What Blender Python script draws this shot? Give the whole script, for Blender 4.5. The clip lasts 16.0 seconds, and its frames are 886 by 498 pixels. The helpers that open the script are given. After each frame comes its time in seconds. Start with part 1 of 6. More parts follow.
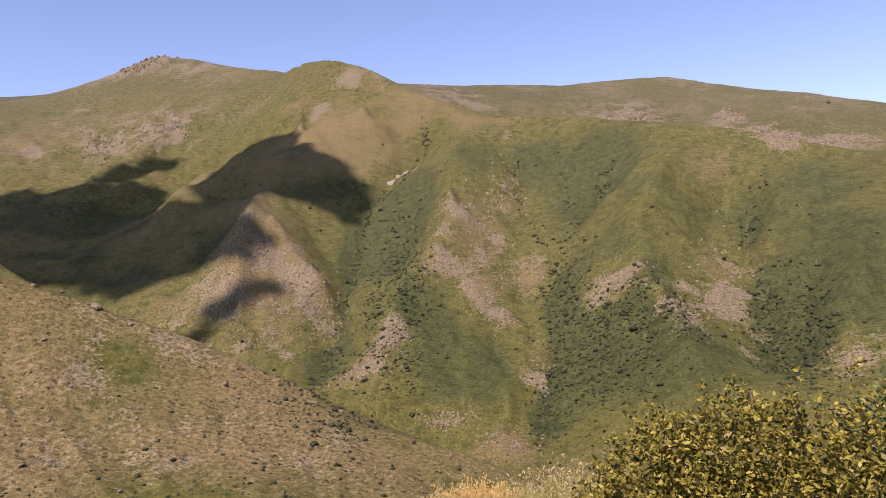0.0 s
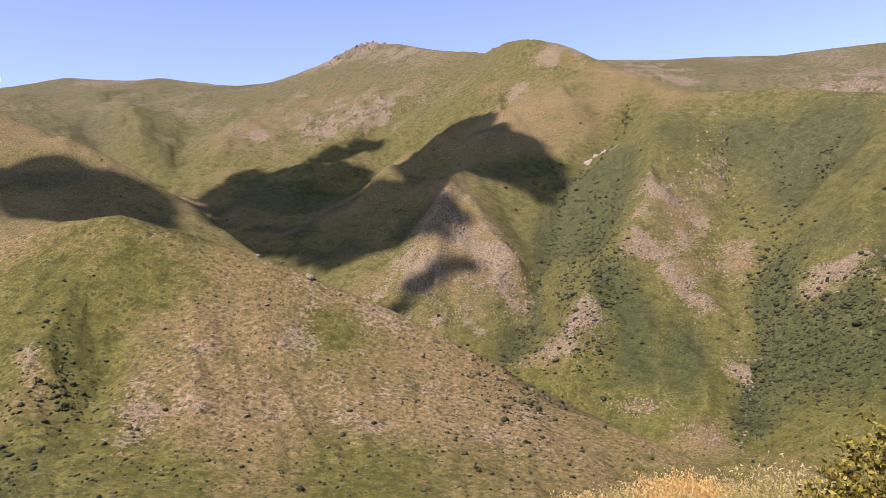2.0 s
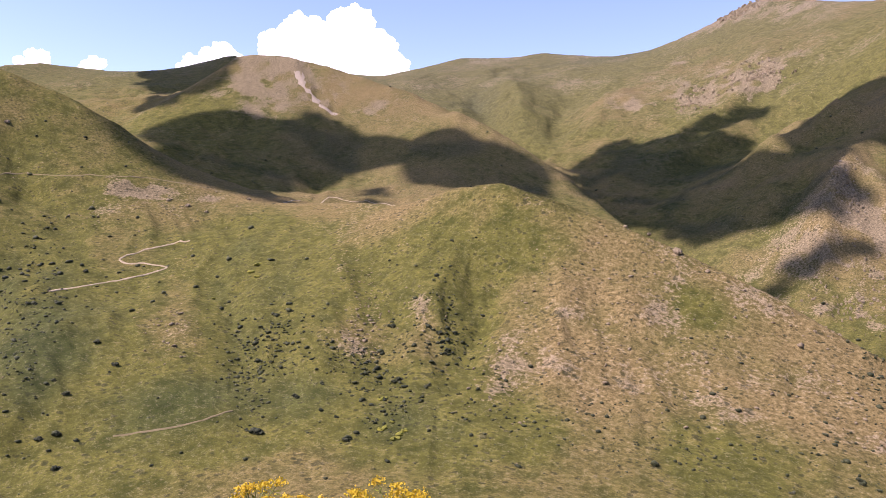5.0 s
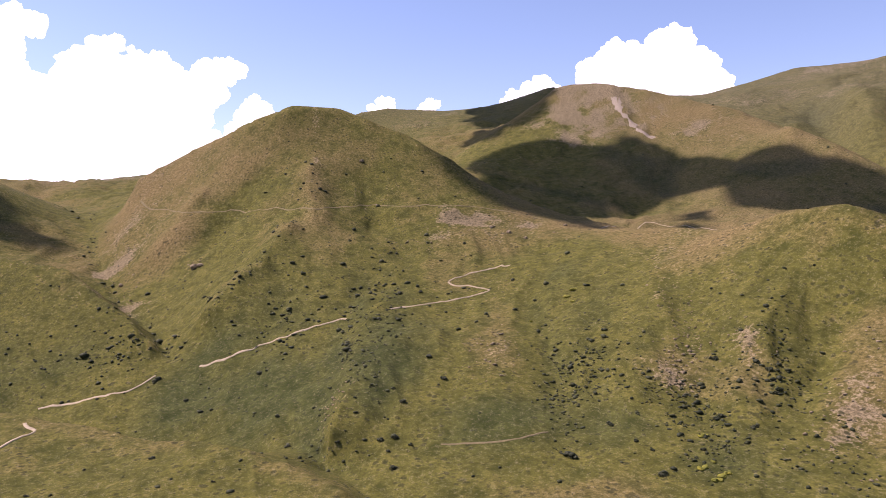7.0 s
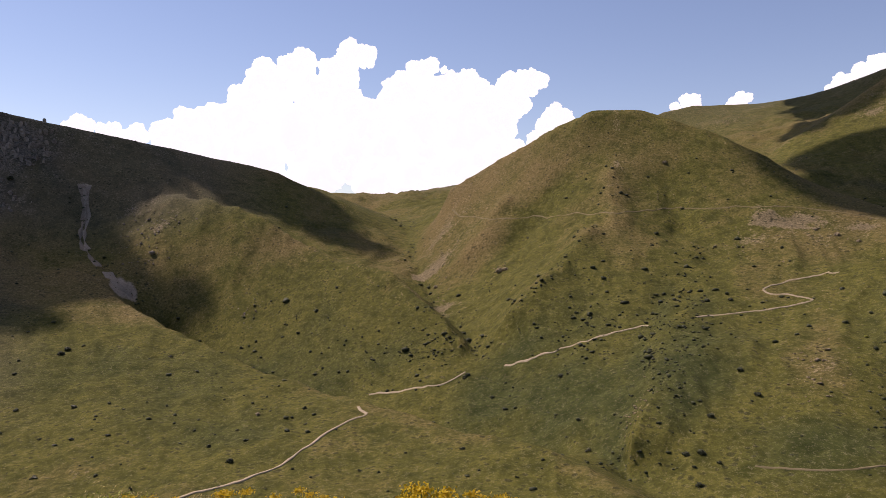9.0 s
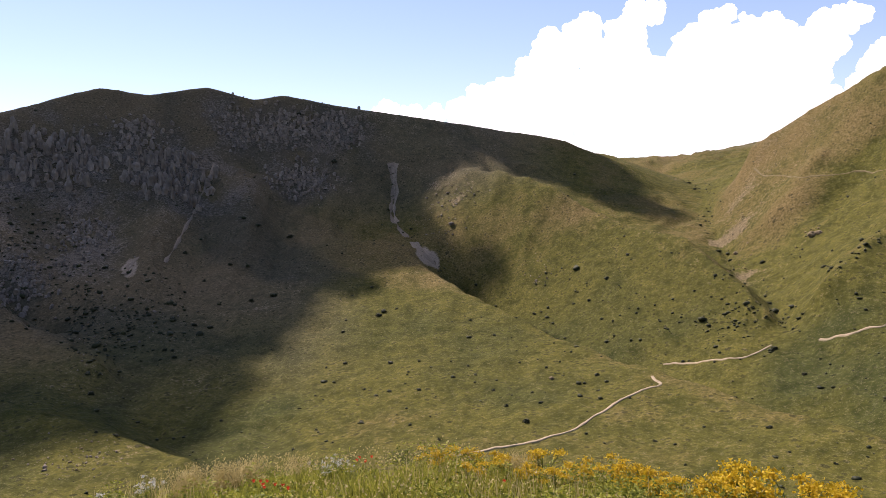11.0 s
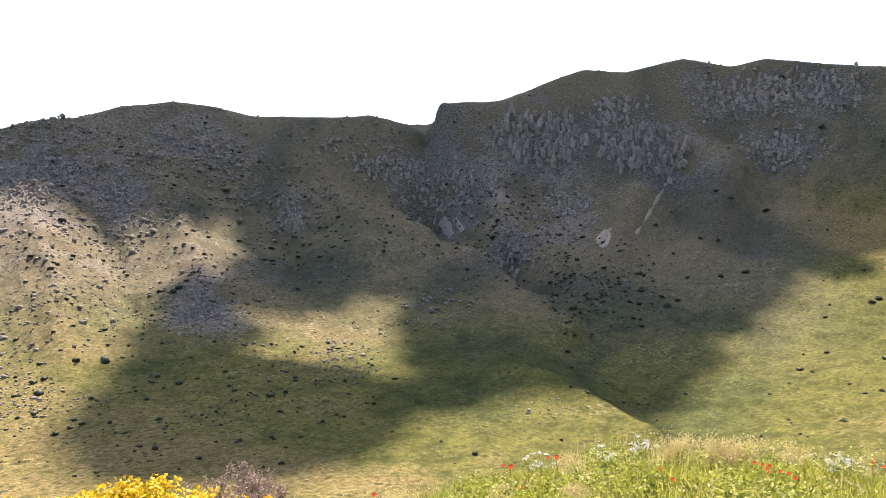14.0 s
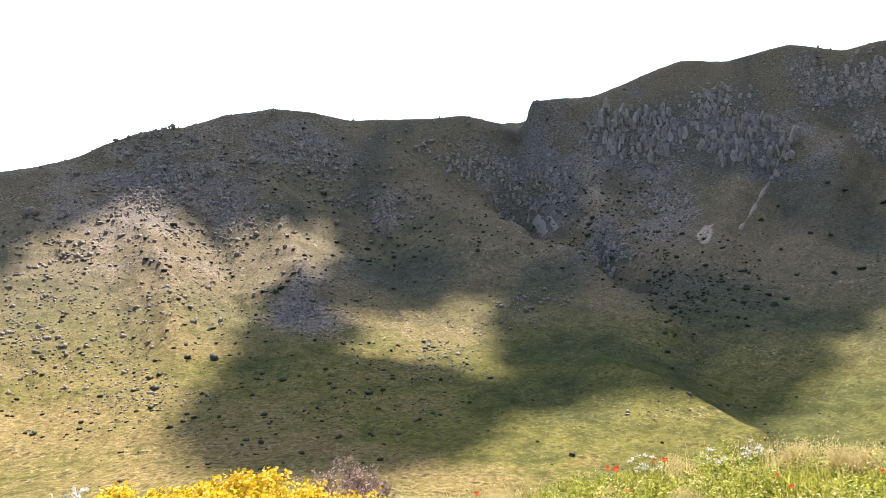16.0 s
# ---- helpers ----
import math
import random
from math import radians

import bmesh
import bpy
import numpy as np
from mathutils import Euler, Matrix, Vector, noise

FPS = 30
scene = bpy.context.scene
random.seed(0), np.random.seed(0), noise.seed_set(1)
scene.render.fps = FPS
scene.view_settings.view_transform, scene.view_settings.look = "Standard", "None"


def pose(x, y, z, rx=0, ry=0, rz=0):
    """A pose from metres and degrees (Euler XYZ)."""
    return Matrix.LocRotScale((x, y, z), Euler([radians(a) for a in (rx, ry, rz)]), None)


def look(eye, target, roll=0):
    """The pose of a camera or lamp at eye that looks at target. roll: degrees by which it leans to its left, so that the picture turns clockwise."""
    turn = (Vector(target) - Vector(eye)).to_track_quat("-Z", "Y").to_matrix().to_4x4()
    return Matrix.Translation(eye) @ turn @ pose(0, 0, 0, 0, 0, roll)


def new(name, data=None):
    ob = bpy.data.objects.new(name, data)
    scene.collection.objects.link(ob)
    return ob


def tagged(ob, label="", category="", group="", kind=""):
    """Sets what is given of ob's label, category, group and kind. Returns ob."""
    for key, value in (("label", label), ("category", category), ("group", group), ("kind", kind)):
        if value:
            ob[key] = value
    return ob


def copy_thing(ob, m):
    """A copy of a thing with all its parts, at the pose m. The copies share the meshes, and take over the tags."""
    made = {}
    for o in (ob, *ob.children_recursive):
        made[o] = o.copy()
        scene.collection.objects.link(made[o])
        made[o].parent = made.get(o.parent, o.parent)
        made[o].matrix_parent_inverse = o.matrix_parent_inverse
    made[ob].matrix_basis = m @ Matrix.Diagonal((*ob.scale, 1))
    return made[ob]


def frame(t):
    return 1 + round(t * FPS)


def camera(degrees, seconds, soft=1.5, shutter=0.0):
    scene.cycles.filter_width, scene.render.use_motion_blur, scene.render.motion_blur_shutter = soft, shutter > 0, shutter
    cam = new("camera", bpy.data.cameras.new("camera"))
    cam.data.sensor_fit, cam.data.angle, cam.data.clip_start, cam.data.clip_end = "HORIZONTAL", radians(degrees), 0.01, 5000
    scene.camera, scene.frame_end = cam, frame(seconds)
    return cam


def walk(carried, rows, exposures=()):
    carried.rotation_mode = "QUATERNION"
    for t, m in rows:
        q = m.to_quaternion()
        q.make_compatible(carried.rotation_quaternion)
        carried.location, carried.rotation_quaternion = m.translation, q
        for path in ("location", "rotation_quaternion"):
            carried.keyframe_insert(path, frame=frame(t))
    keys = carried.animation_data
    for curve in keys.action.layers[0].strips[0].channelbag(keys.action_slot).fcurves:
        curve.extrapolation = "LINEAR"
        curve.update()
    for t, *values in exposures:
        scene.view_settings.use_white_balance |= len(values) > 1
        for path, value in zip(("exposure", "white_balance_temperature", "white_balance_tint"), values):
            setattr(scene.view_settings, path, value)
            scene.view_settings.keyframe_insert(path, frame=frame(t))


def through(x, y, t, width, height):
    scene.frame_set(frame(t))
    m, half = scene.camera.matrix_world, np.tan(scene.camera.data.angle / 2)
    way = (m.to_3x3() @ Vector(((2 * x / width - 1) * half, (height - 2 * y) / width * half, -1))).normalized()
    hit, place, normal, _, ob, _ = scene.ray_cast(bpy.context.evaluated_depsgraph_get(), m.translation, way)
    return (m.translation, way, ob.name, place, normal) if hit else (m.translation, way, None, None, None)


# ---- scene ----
# seconds and stops: the clip's own exposure
EXPOSURES = [(0.0, 0.83, 6350, 37), (3.5, 1.22, 6250, 39), (6.0, 1.1, 6300, 41), (7.5, 0.72, 6650, 38), (9.0, 0.27, 6900, 31), (9.7, 0.31, 6950, 31),
             (12.0, 1.34, 6850, 25), (13.5, 2.0, 6850, 21), (16.0, 2.08, 6850, 20)]

cam = camera(62.0, 16.0, soft=0.7)
REACH = 0.55  # the camera is held out from the one who turns


def aim(bearing, tilt, lean):
    """The pose for a bearing, a tilt and a lean in degrees, at arm's length from the pivot."""
    b, e = radians(bearing), radians(tilt)
    eye = Vector((REACH * math.sin(b), REACH * math.cos(b), 1.6))
    return look(eye, eye + 100 * Vector((math.sin(b) * math.cos(e), math.cos(b) * math.cos(e), math.sin(e))), lean)


# seconds, bearing, tilt, lean: the camera turns to the left
TURN = [
    (0.0, 0.00, 0.78, -3.08),
    (0.5, -2.60, 0.19, -2.51),
    (1.0, -6.29, -0.10, -2.41),
    (1.5, -10.68, -0.26, -2.28),
    (2.0, -15.05, -0.18, -1.59),
    (2.5, -19.39, -0.37, -2.04),
    (3.0, -23.02, -0.75, -1.69),
    (3.5, -27.42, -0.96, -1.50),
    (3.7, -28.95, -1.07, -1.03),
    (5.8, -51.25, -2.77, 1.56),
    (6.0, -53.00, -2.72, 1.78),
    (6.5, -60.34, -1.77, 2.87),
    (7.0, -67.12, -0.73, 0.92),
    (7.5, -71.77, 0.73, 2.04),
    (8.0, -76.41, 0.38, 2.06),
    (8.5, -83.01, 0.55, 1.39),
    (9.0, -90.14, -0.67, 0.58),
    (9.5, -96.70, -2.17, -0.32),
    (9.7, -99.82, -2.90, -0.14),
    (11.8, -120.66, -3.75, -0.87),
    (12.0, -123.45, -4.43, -0.39),
    (12.5, -127.80, -4.14, 0.31),
    (13.0, -136.48, -4.90, -0.23),
    (13.5, -143.24, -3.11, -2.19),
    (14.0, -147.76, -4.23, -1.67),
    (14.5, -150.38, -5.58, -3.10),
    (15.0, -151.82, -5.09, -2.10),
    (15.5, -152.07, -4.46, -1.57),
    (16.0, -155.04, -4.00, -2.88),
]
walk(cam, [(t, aim(b, e, l)) for t, b, e, l in TURN], EXPOSURES)
# ---- sky and sun ----
SUN_BEARING, SUN_HEIGHT = -150.0, 53.0
SUN_WAY = Vector((math.sin(radians(SUN_BEARING)) * math.cos(radians(SUN_HEIGHT)),
                  math.cos(radians(SUN_BEARING)) * math.cos(radians(SUN_HEIGHT)), math.sin(radians(SUN_HEIGHT))))
world = bpy.data.worlds.new("sky")
scene.world = world
world.use_nodes = True
wn, wl = world.node_tree.nodes, world.node_tree.links
sky = wn.new("ShaderNodeTexSky")
sky.sky_type, sky.sun_disc = "NISHITA", False
sky.sun_elevation, sky.sun_rotation = radians(SUN_HEIGHT), radians(SUN_BEARING)
sky.altitude, sky.air_density, sky.dust_density, sky.ozone_density = 1200, 1.1, 0.2, 1.3
wn["Background"].inputs["Strength"].default_value = 0.1
wl.new(sky.outputs["Color"], wn["Background"].inputs["Color"])

sun = new("sun", bpy.data.lights.new("sun", "SUN"))
sun.data.energy, sun.data.angle, sun.data.color = 4.8, radians(0.8), (1.0, 0.95, 0.86)
sun.matrix_world = look((0, 0, 0), -SUN_WAY)
sun.location = SUN_WAY * 900
# ---- materials ----
def shader(name, roughness=0.9, specular=0.2):
    m = bpy.data.materials.new(name)
    m.use_nodes = True
    b = m.node_tree.nodes["Principled BSDF"]
    b.inputs["Roughness"].default_value, b.inputs["Specular IOR Level"].default_value = roughness, specular
    return m, m.node_tree.nodes, m.node_tree.links, b


def noise_node(n, l, coords, scale, detail=3.0, rough=0.55, dist=0.0):
    t = n.new("ShaderNodeTexNoise")
    t.inputs["Scale"].default_value, t.inputs["Detail"].default_value = scale, detail
    t.inputs["Roughness"].default_value, t.inputs["Distortion"].default_value = rough, dist
    l.new(coords, t.inputs["Vector"])
    return t.outputs["Fac"]


def ramp(n, l, fac, lo, hi):
    t = n.new("ShaderNodeMapRange")
    t.inputs["From Min"].default_value, t.inputs["From Max"].default_value = lo, hi
    l.new(fac, t.inputs["Value"])
    return t.outputs["Result"]


def arith(n, l, op, a, b):
    t = n.new("ShaderNodeMath")
    t.operation = op
    for k, v in enumerate((a, b)):
        if isinstance(v, (int, float)):
            t.inputs[k].default_value = v
        else:
            l.new(v, t.inputs[k])
    return t.outputs[0]


def blend(n, l, fac, a, b):
    t = n.new("ShaderNodeMix")
    t.data_type = "RGBA"
    for socket, v in ((t.inputs[0], fac), (t.inputs[6], a), (t.inputs[7], b)):
        if isinstance(v, (int, float)):
            socket.default_value = v
        elif isinstance(v, tuple):
            socket.default_value = (*v, 1)
        else:
            l.new(v, socket)
    return t.outputs[2]


def bumped(n, l, b, height, distance, strength=0.6):
    t = n.new("ShaderNodeBump")
    t.inputs["Distance"].default_value, t.inputs["Strength"].default_value = distance, strength
    l.new(height, t.inputs["Height"])
    l.new(t.outputs["Normal"], b.inputs["Normal"])


def stretched(n, l, coords, sx, sy, sz):
    """Coordinates scaled along each axis."""
    t = n.new("ShaderNodeVectorMath")
    t.operation = "MULTIPLY"
    t.inputs[1].default_value = (sx, sy, sz)
    l.new(coords, t.inputs[0])
    return t.outputs[0]


def ground_material():
    m, n, l, b = shader("mountain_grassland", 0.95, 0.05)
    at = n.new("ShaderNodeAttribute")
    at.attribute_name = "cover"
    split = n.new("ShaderNodeSeparateColor")
    l.new(at.outputs["Color"], split.inputs[0])
    # high: grey of the western rock, and a painted greying for haze
    rock, lush, pale, high = split.outputs[0], split.outputs[1], split.outputs[2], at.outputs["Alpha"]
    co = n.new("ShaderNodeTexCoord").outputs["Object"]
    broad = noise_node(n, l, co, 1 / 70, 6, 0.6, 0.4)
    mid = noise_node(n, l, co, 1 / 11, 6, 0.66, 0.3)
    fine = noise_node(n, l, co, 1 / 2.4, 5, 0.7)
    tuft = noise_node(n, l, co, 1 / 0.6, 3, 0.7)
    # narrow terraces trodden by cattle, along the contours
    terrace = noise_node(n, l, stretched(n, l, co, 1 / 26, 1 / 26, 1 / 1.7), 1.0, 4, 0.6, 0.25)
    weave = arith(n, l, "ADD", arith(n, l, "MULTIPLY", terrace, 0.12), arith(n, l, "MULTIPLY", mid, 0.88))
    green = blend(n, l, ramp(n, l, weave, 0.38, 0.62), (0.044, 0.047, 0.010), (0.110, 0.102, 0.022))
    dry = blend(n, l, ramp(n, l, fine, 0.36, 0.64), (0.098, 0.073, 0.027), (0.190, 0.140, 0.058))
    # greyed grass: on the distant slopes this grey is painted haze
    greyed_grass = blend(n, l, ramp(n, l, weave, 0.36, 0.64), (0.070, 0.061, 0.049), (0.120, 0.104, 0.082))
    mixed = arith(n, l, "ADD", arith(n, l, "MULTIPLY", broad, 0.75), arith(n, l, "MULTIPLY", weave, 0.75))
    grass = blend(n, l, ramp(n, l, arith(n, l, "SUBTRACT", mixed, arith(n, l, "SUBTRACT", lush, 0.5)), 0.62, 1.06), green, dry)
    thicket = blend(n, l, ramp(n, l, weave, 0.36, 0.64), (0.023, 0.030, 0.008), (0.062, 0.070, 0.019))
    grass = blend(n, l, ramp(n, l, lush, 0.85, 1.2), grass, thicket)
    grass = blend(n, l, arith(n, l, "MULTIPLY", high, 0.8), grass, greyed_grass)
    grit = arith(n, l, "ADD", arith(n, l, "MULTIPLY", tuft, 0.45), arith(n, l, "MULTIPLY", fine, 0.55))
    tan = blend(n, l, ramp(n, l, grit, 0.36, 0.64), (0.085, 0.065, 0.037), (0.255, 0.198, 0.120))
    grey = blend(n, l, ramp(n, l, grit, 0.36, 0.64), (0.070, 0.060, 0.048), (0.21, 0.18, 0.145))
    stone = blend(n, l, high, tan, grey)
    speck = arith(n, l, "ADD", arith(n, l, "MULTIPLY", fine, 1.3), arith(n, l, "MULTIPLY", mid, 0.7))
    rocky = ramp(n, l, arith(n, l, "ADD", speck, arith(n, l, "MULTIPLY", arith(n, l, "SUBTRACT", rock, 0.5), 0.8)), 1.05, 1.2)
    body = blend(n, l, arith(n, l, "MULTIPLY", rocky, 0.85), grass, stone)
    # low tussocks: dark dots on the open ground, two sizes
    for wide, low, high_, much in ((4.4, 0.30, 0.16, 0.7), (2.0, 0.34, 0.20, 0.45)):
        cell = n.new("ShaderNodeTexVoronoi")
        cell.inputs["Scale"].default_value, cell.inputs["Randomness"].default_value = 1 / wide, 1.0
        l.new(co, cell.inputs["Vector"])
        dots = ramp(n, l, arith(n, l, "ADD", cell.outputs["Distance"], arith(n, l, "MULTIPLY", arith(n, l, "SUBTRACT", 0.53, mid), 1.3)), low, high_)
        body = blend(n, l, arith(n, l, "MULTIPLY", dots, much), body, (0.024, 0.027, 0.012))
    body = blend(n, l, ramp(n, l, arith(n, l, "ADD", pale, arith(n, l, "MULTIPLY", fine, 0.5)), 0.45, 0.75), body, (0.30, 0.245, 0.185))
    # bare spots and pale stones, a metre or less across
    grain = arith(n, l, "ADD", arith(n, l, "MULTIPLY", ramp(n, l, fine, 0.36, 0.64), 0.5), arith(n, l, "MULTIPLY", ramp(n, l, tuft, 0.3, 0.7), 0.5))
    body = blend(n, l, ramp(n, l, grain, 0.12, 0.55), blend(n, l, 0.45, body, (0.028, 0.028, 0.012)), body)
    body = blend(n, l, arith(n, l, "MULTIPLY", ramp(n, l, grain, 0.62, 0.92), 0.36), body, (0.27, 0.22, 0.135))
    l.new(body, b.inputs["Base Color"])
    relief = arith(n, l, "ADD", arith(n, l, "MULTIPLY", mid, 1.5), arith(n, l, "ADD", arith(n, l, "MULTIPLY", fine, 0.8), arith(n, l, "ADD", arith(n, l, "MULTIPLY", tuft, 0.3), arith(n, l, "MULTIPLY", terrace, 0.15))))
    bumped(n, l, b, relief, 1.1, 0.65)
    return m


def leaf_material(name, low, high, through=0.35, rough=0.6):
    """Leaves, blades and petals: each island in its own shade, and light shines through."""
    m, n, l, b = shader(name, rough, 0.2)
    geo = n.new("ShaderNodeNewGeometry")
    co = n.new("ShaderNodeTexCoord").outputs["Object"]
    shade = arith(n, l, "ADD", arith(n, l, "MULTIPLY", geo.outputs["Random Per Island"], 0.7), arith(n, l, "MULTIPLY", noise_node(n, l, co, 3.0, 3), 0.3))
    body = blend(n, l, shade, low, high)
    l.new(body, b.inputs["Base Color"])
    t = n.new("ShaderNodeBsdfTranslucent")
    l.new(body, t.inputs["Color"])
    mix = n.new("ShaderNodeMixShader")
    mix.inputs[0].default_value = through
    l.new(b.outputs[0], mix.inputs[1])
    l.new(t.outputs[0], mix.inputs[2])
    l.new(mix.outputs[0], n["Material Output"].inputs["Surface"])
    return m


def solid_material(name, low, high, scale, rough=0.9, bump=0.0):
    m, n, l, b = shader(name, rough, 0.15)
    co = n.new("ShaderNodeTexCoord").outputs["Object"]
    grain = arith(n, l, "ADD", arith(n, l, "MULTIPLY", noise_node(n, l, co, scale, 5, 0.65), 0.7), arith(n, l, "MULTIPLY", noise_node(n, l, co, scale * 7, 3, 0.6), 0.3))
    each = n.new("ShaderNodeObjectInfo").outputs["Random"]
    shade = arith(n, l, "ADD", ramp(n, l, grain, 0.3, 0.7), arith(n, l, "MULTIPLY", arith(n, l, "SUBTRACT", each, 0.5), 0.4))
    l.new(blend(n, l, shade, low, high), b.inputs["Base Color"])
    if bump:
        bumped(n, l, b, grain, bump, 0.8)
    return m


GROUND = ground_material()
SCRUB = leaf_material("dark_scrub", (0.013, 0.017, 0.006), (0.046, 0.050, 0.019), 0.1)
SCRUB_PALE = leaf_material("grey_green_scrub", (0.04, 0.043, 0.022), (0.08, 0.078, 0.04), 0.15)
TRACK = solid_material("dry_earth_track", (0.20, 0.16, 0.10), (0.34, 0.28, 0.19), 0.25, 0.95, 0.1)
TRACK_WORN = solid_material("worn_grass_path", (0.11, 0.09, 0.045), (0.18, 0.145, 0.08), 0.25, 0.95, 0.1)
SCREE_STONE = solid_material("grey_scree", (0.11, 0.088, 0.064), (0.29, 0.24, 0.18), 0.8, 0.95, 0.2)
ROCK_GREY = solid_material("grey_rock", (0.095, 0.079, 0.063), (0.34, 0.285, 0.225), 0.35, 0.9, 0.5)
ROCK_TAN = solid_material("tan_rock", (0.095, 0.075, 0.046), (0.27, 0.212, 0.13), 0.6, 0.9, 0.3)
MEADOW = leaf_material("meadow_grass", (0.085, 0.11, 0.013), (0.46, 0.43, 0.075), 0.45)
HERB = leaf_material("green_herb_leaf", (0.050, 0.080, 0.009), (0.39, 0.39, 0.055), 0.4)
STRAW = leaf_material("dry_straw", (0.33, 0.26, 0.10), (0.58, 0.48, 0.22), 0.4)
TAWNY = leaf_material("tawny_grass", (0.50, 0.32, 0.09), (0.76, 0.53, 0.20), 0.4)
OLIVE = leaf_material("olive_grass", (0.19, 0.18, 0.04), (0.44, 0.38, 0.10), 0.35)
YELLOW = leaf_material("yellow_petals", (0.42, 0.27, 0.012), (0.62, 0.45, 0.03), 0.4)
WHITE = leaf_material("white_petals", (0.42, 0.42, 0.36), (0.62, 0.62, 0.55), 0.4)
RED = leaf_material("poppy_petals", (0.45, 0.04, 0.018), (0.62, 0.09, 0.035), 0.4)
BUSH_LEAF = leaf_material("olive_bush_leaf", (0.007, 0.010, 0.003), (0.31, 0.25, 0.034), 0.08, 0.5)
BUSH_PALE = leaf_material("pale_green_needles", (0.09, 0.12, 0.035), (0.19, 0.22, 0.07), 0.3)
TWIG = solid_material("brown_twig", (0.10, 0.065, 0.045), (0.22, 0.15, 0.11), 20.0)
SEED = leaf_material("brown_seed_heads", (0.16, 0.105, 0.08), (0.34, 0.25, 0.195), 0.2)
BROOM = leaf_material("yellow_broom", (0.12, 0.13, 0.02), (0.27, 0.24, 0.03), 0.3)
STEM = leaf_material("green_stem", (0.12, 0.15, 0.04), (0.24, 0.25, 0.08), 0.2)
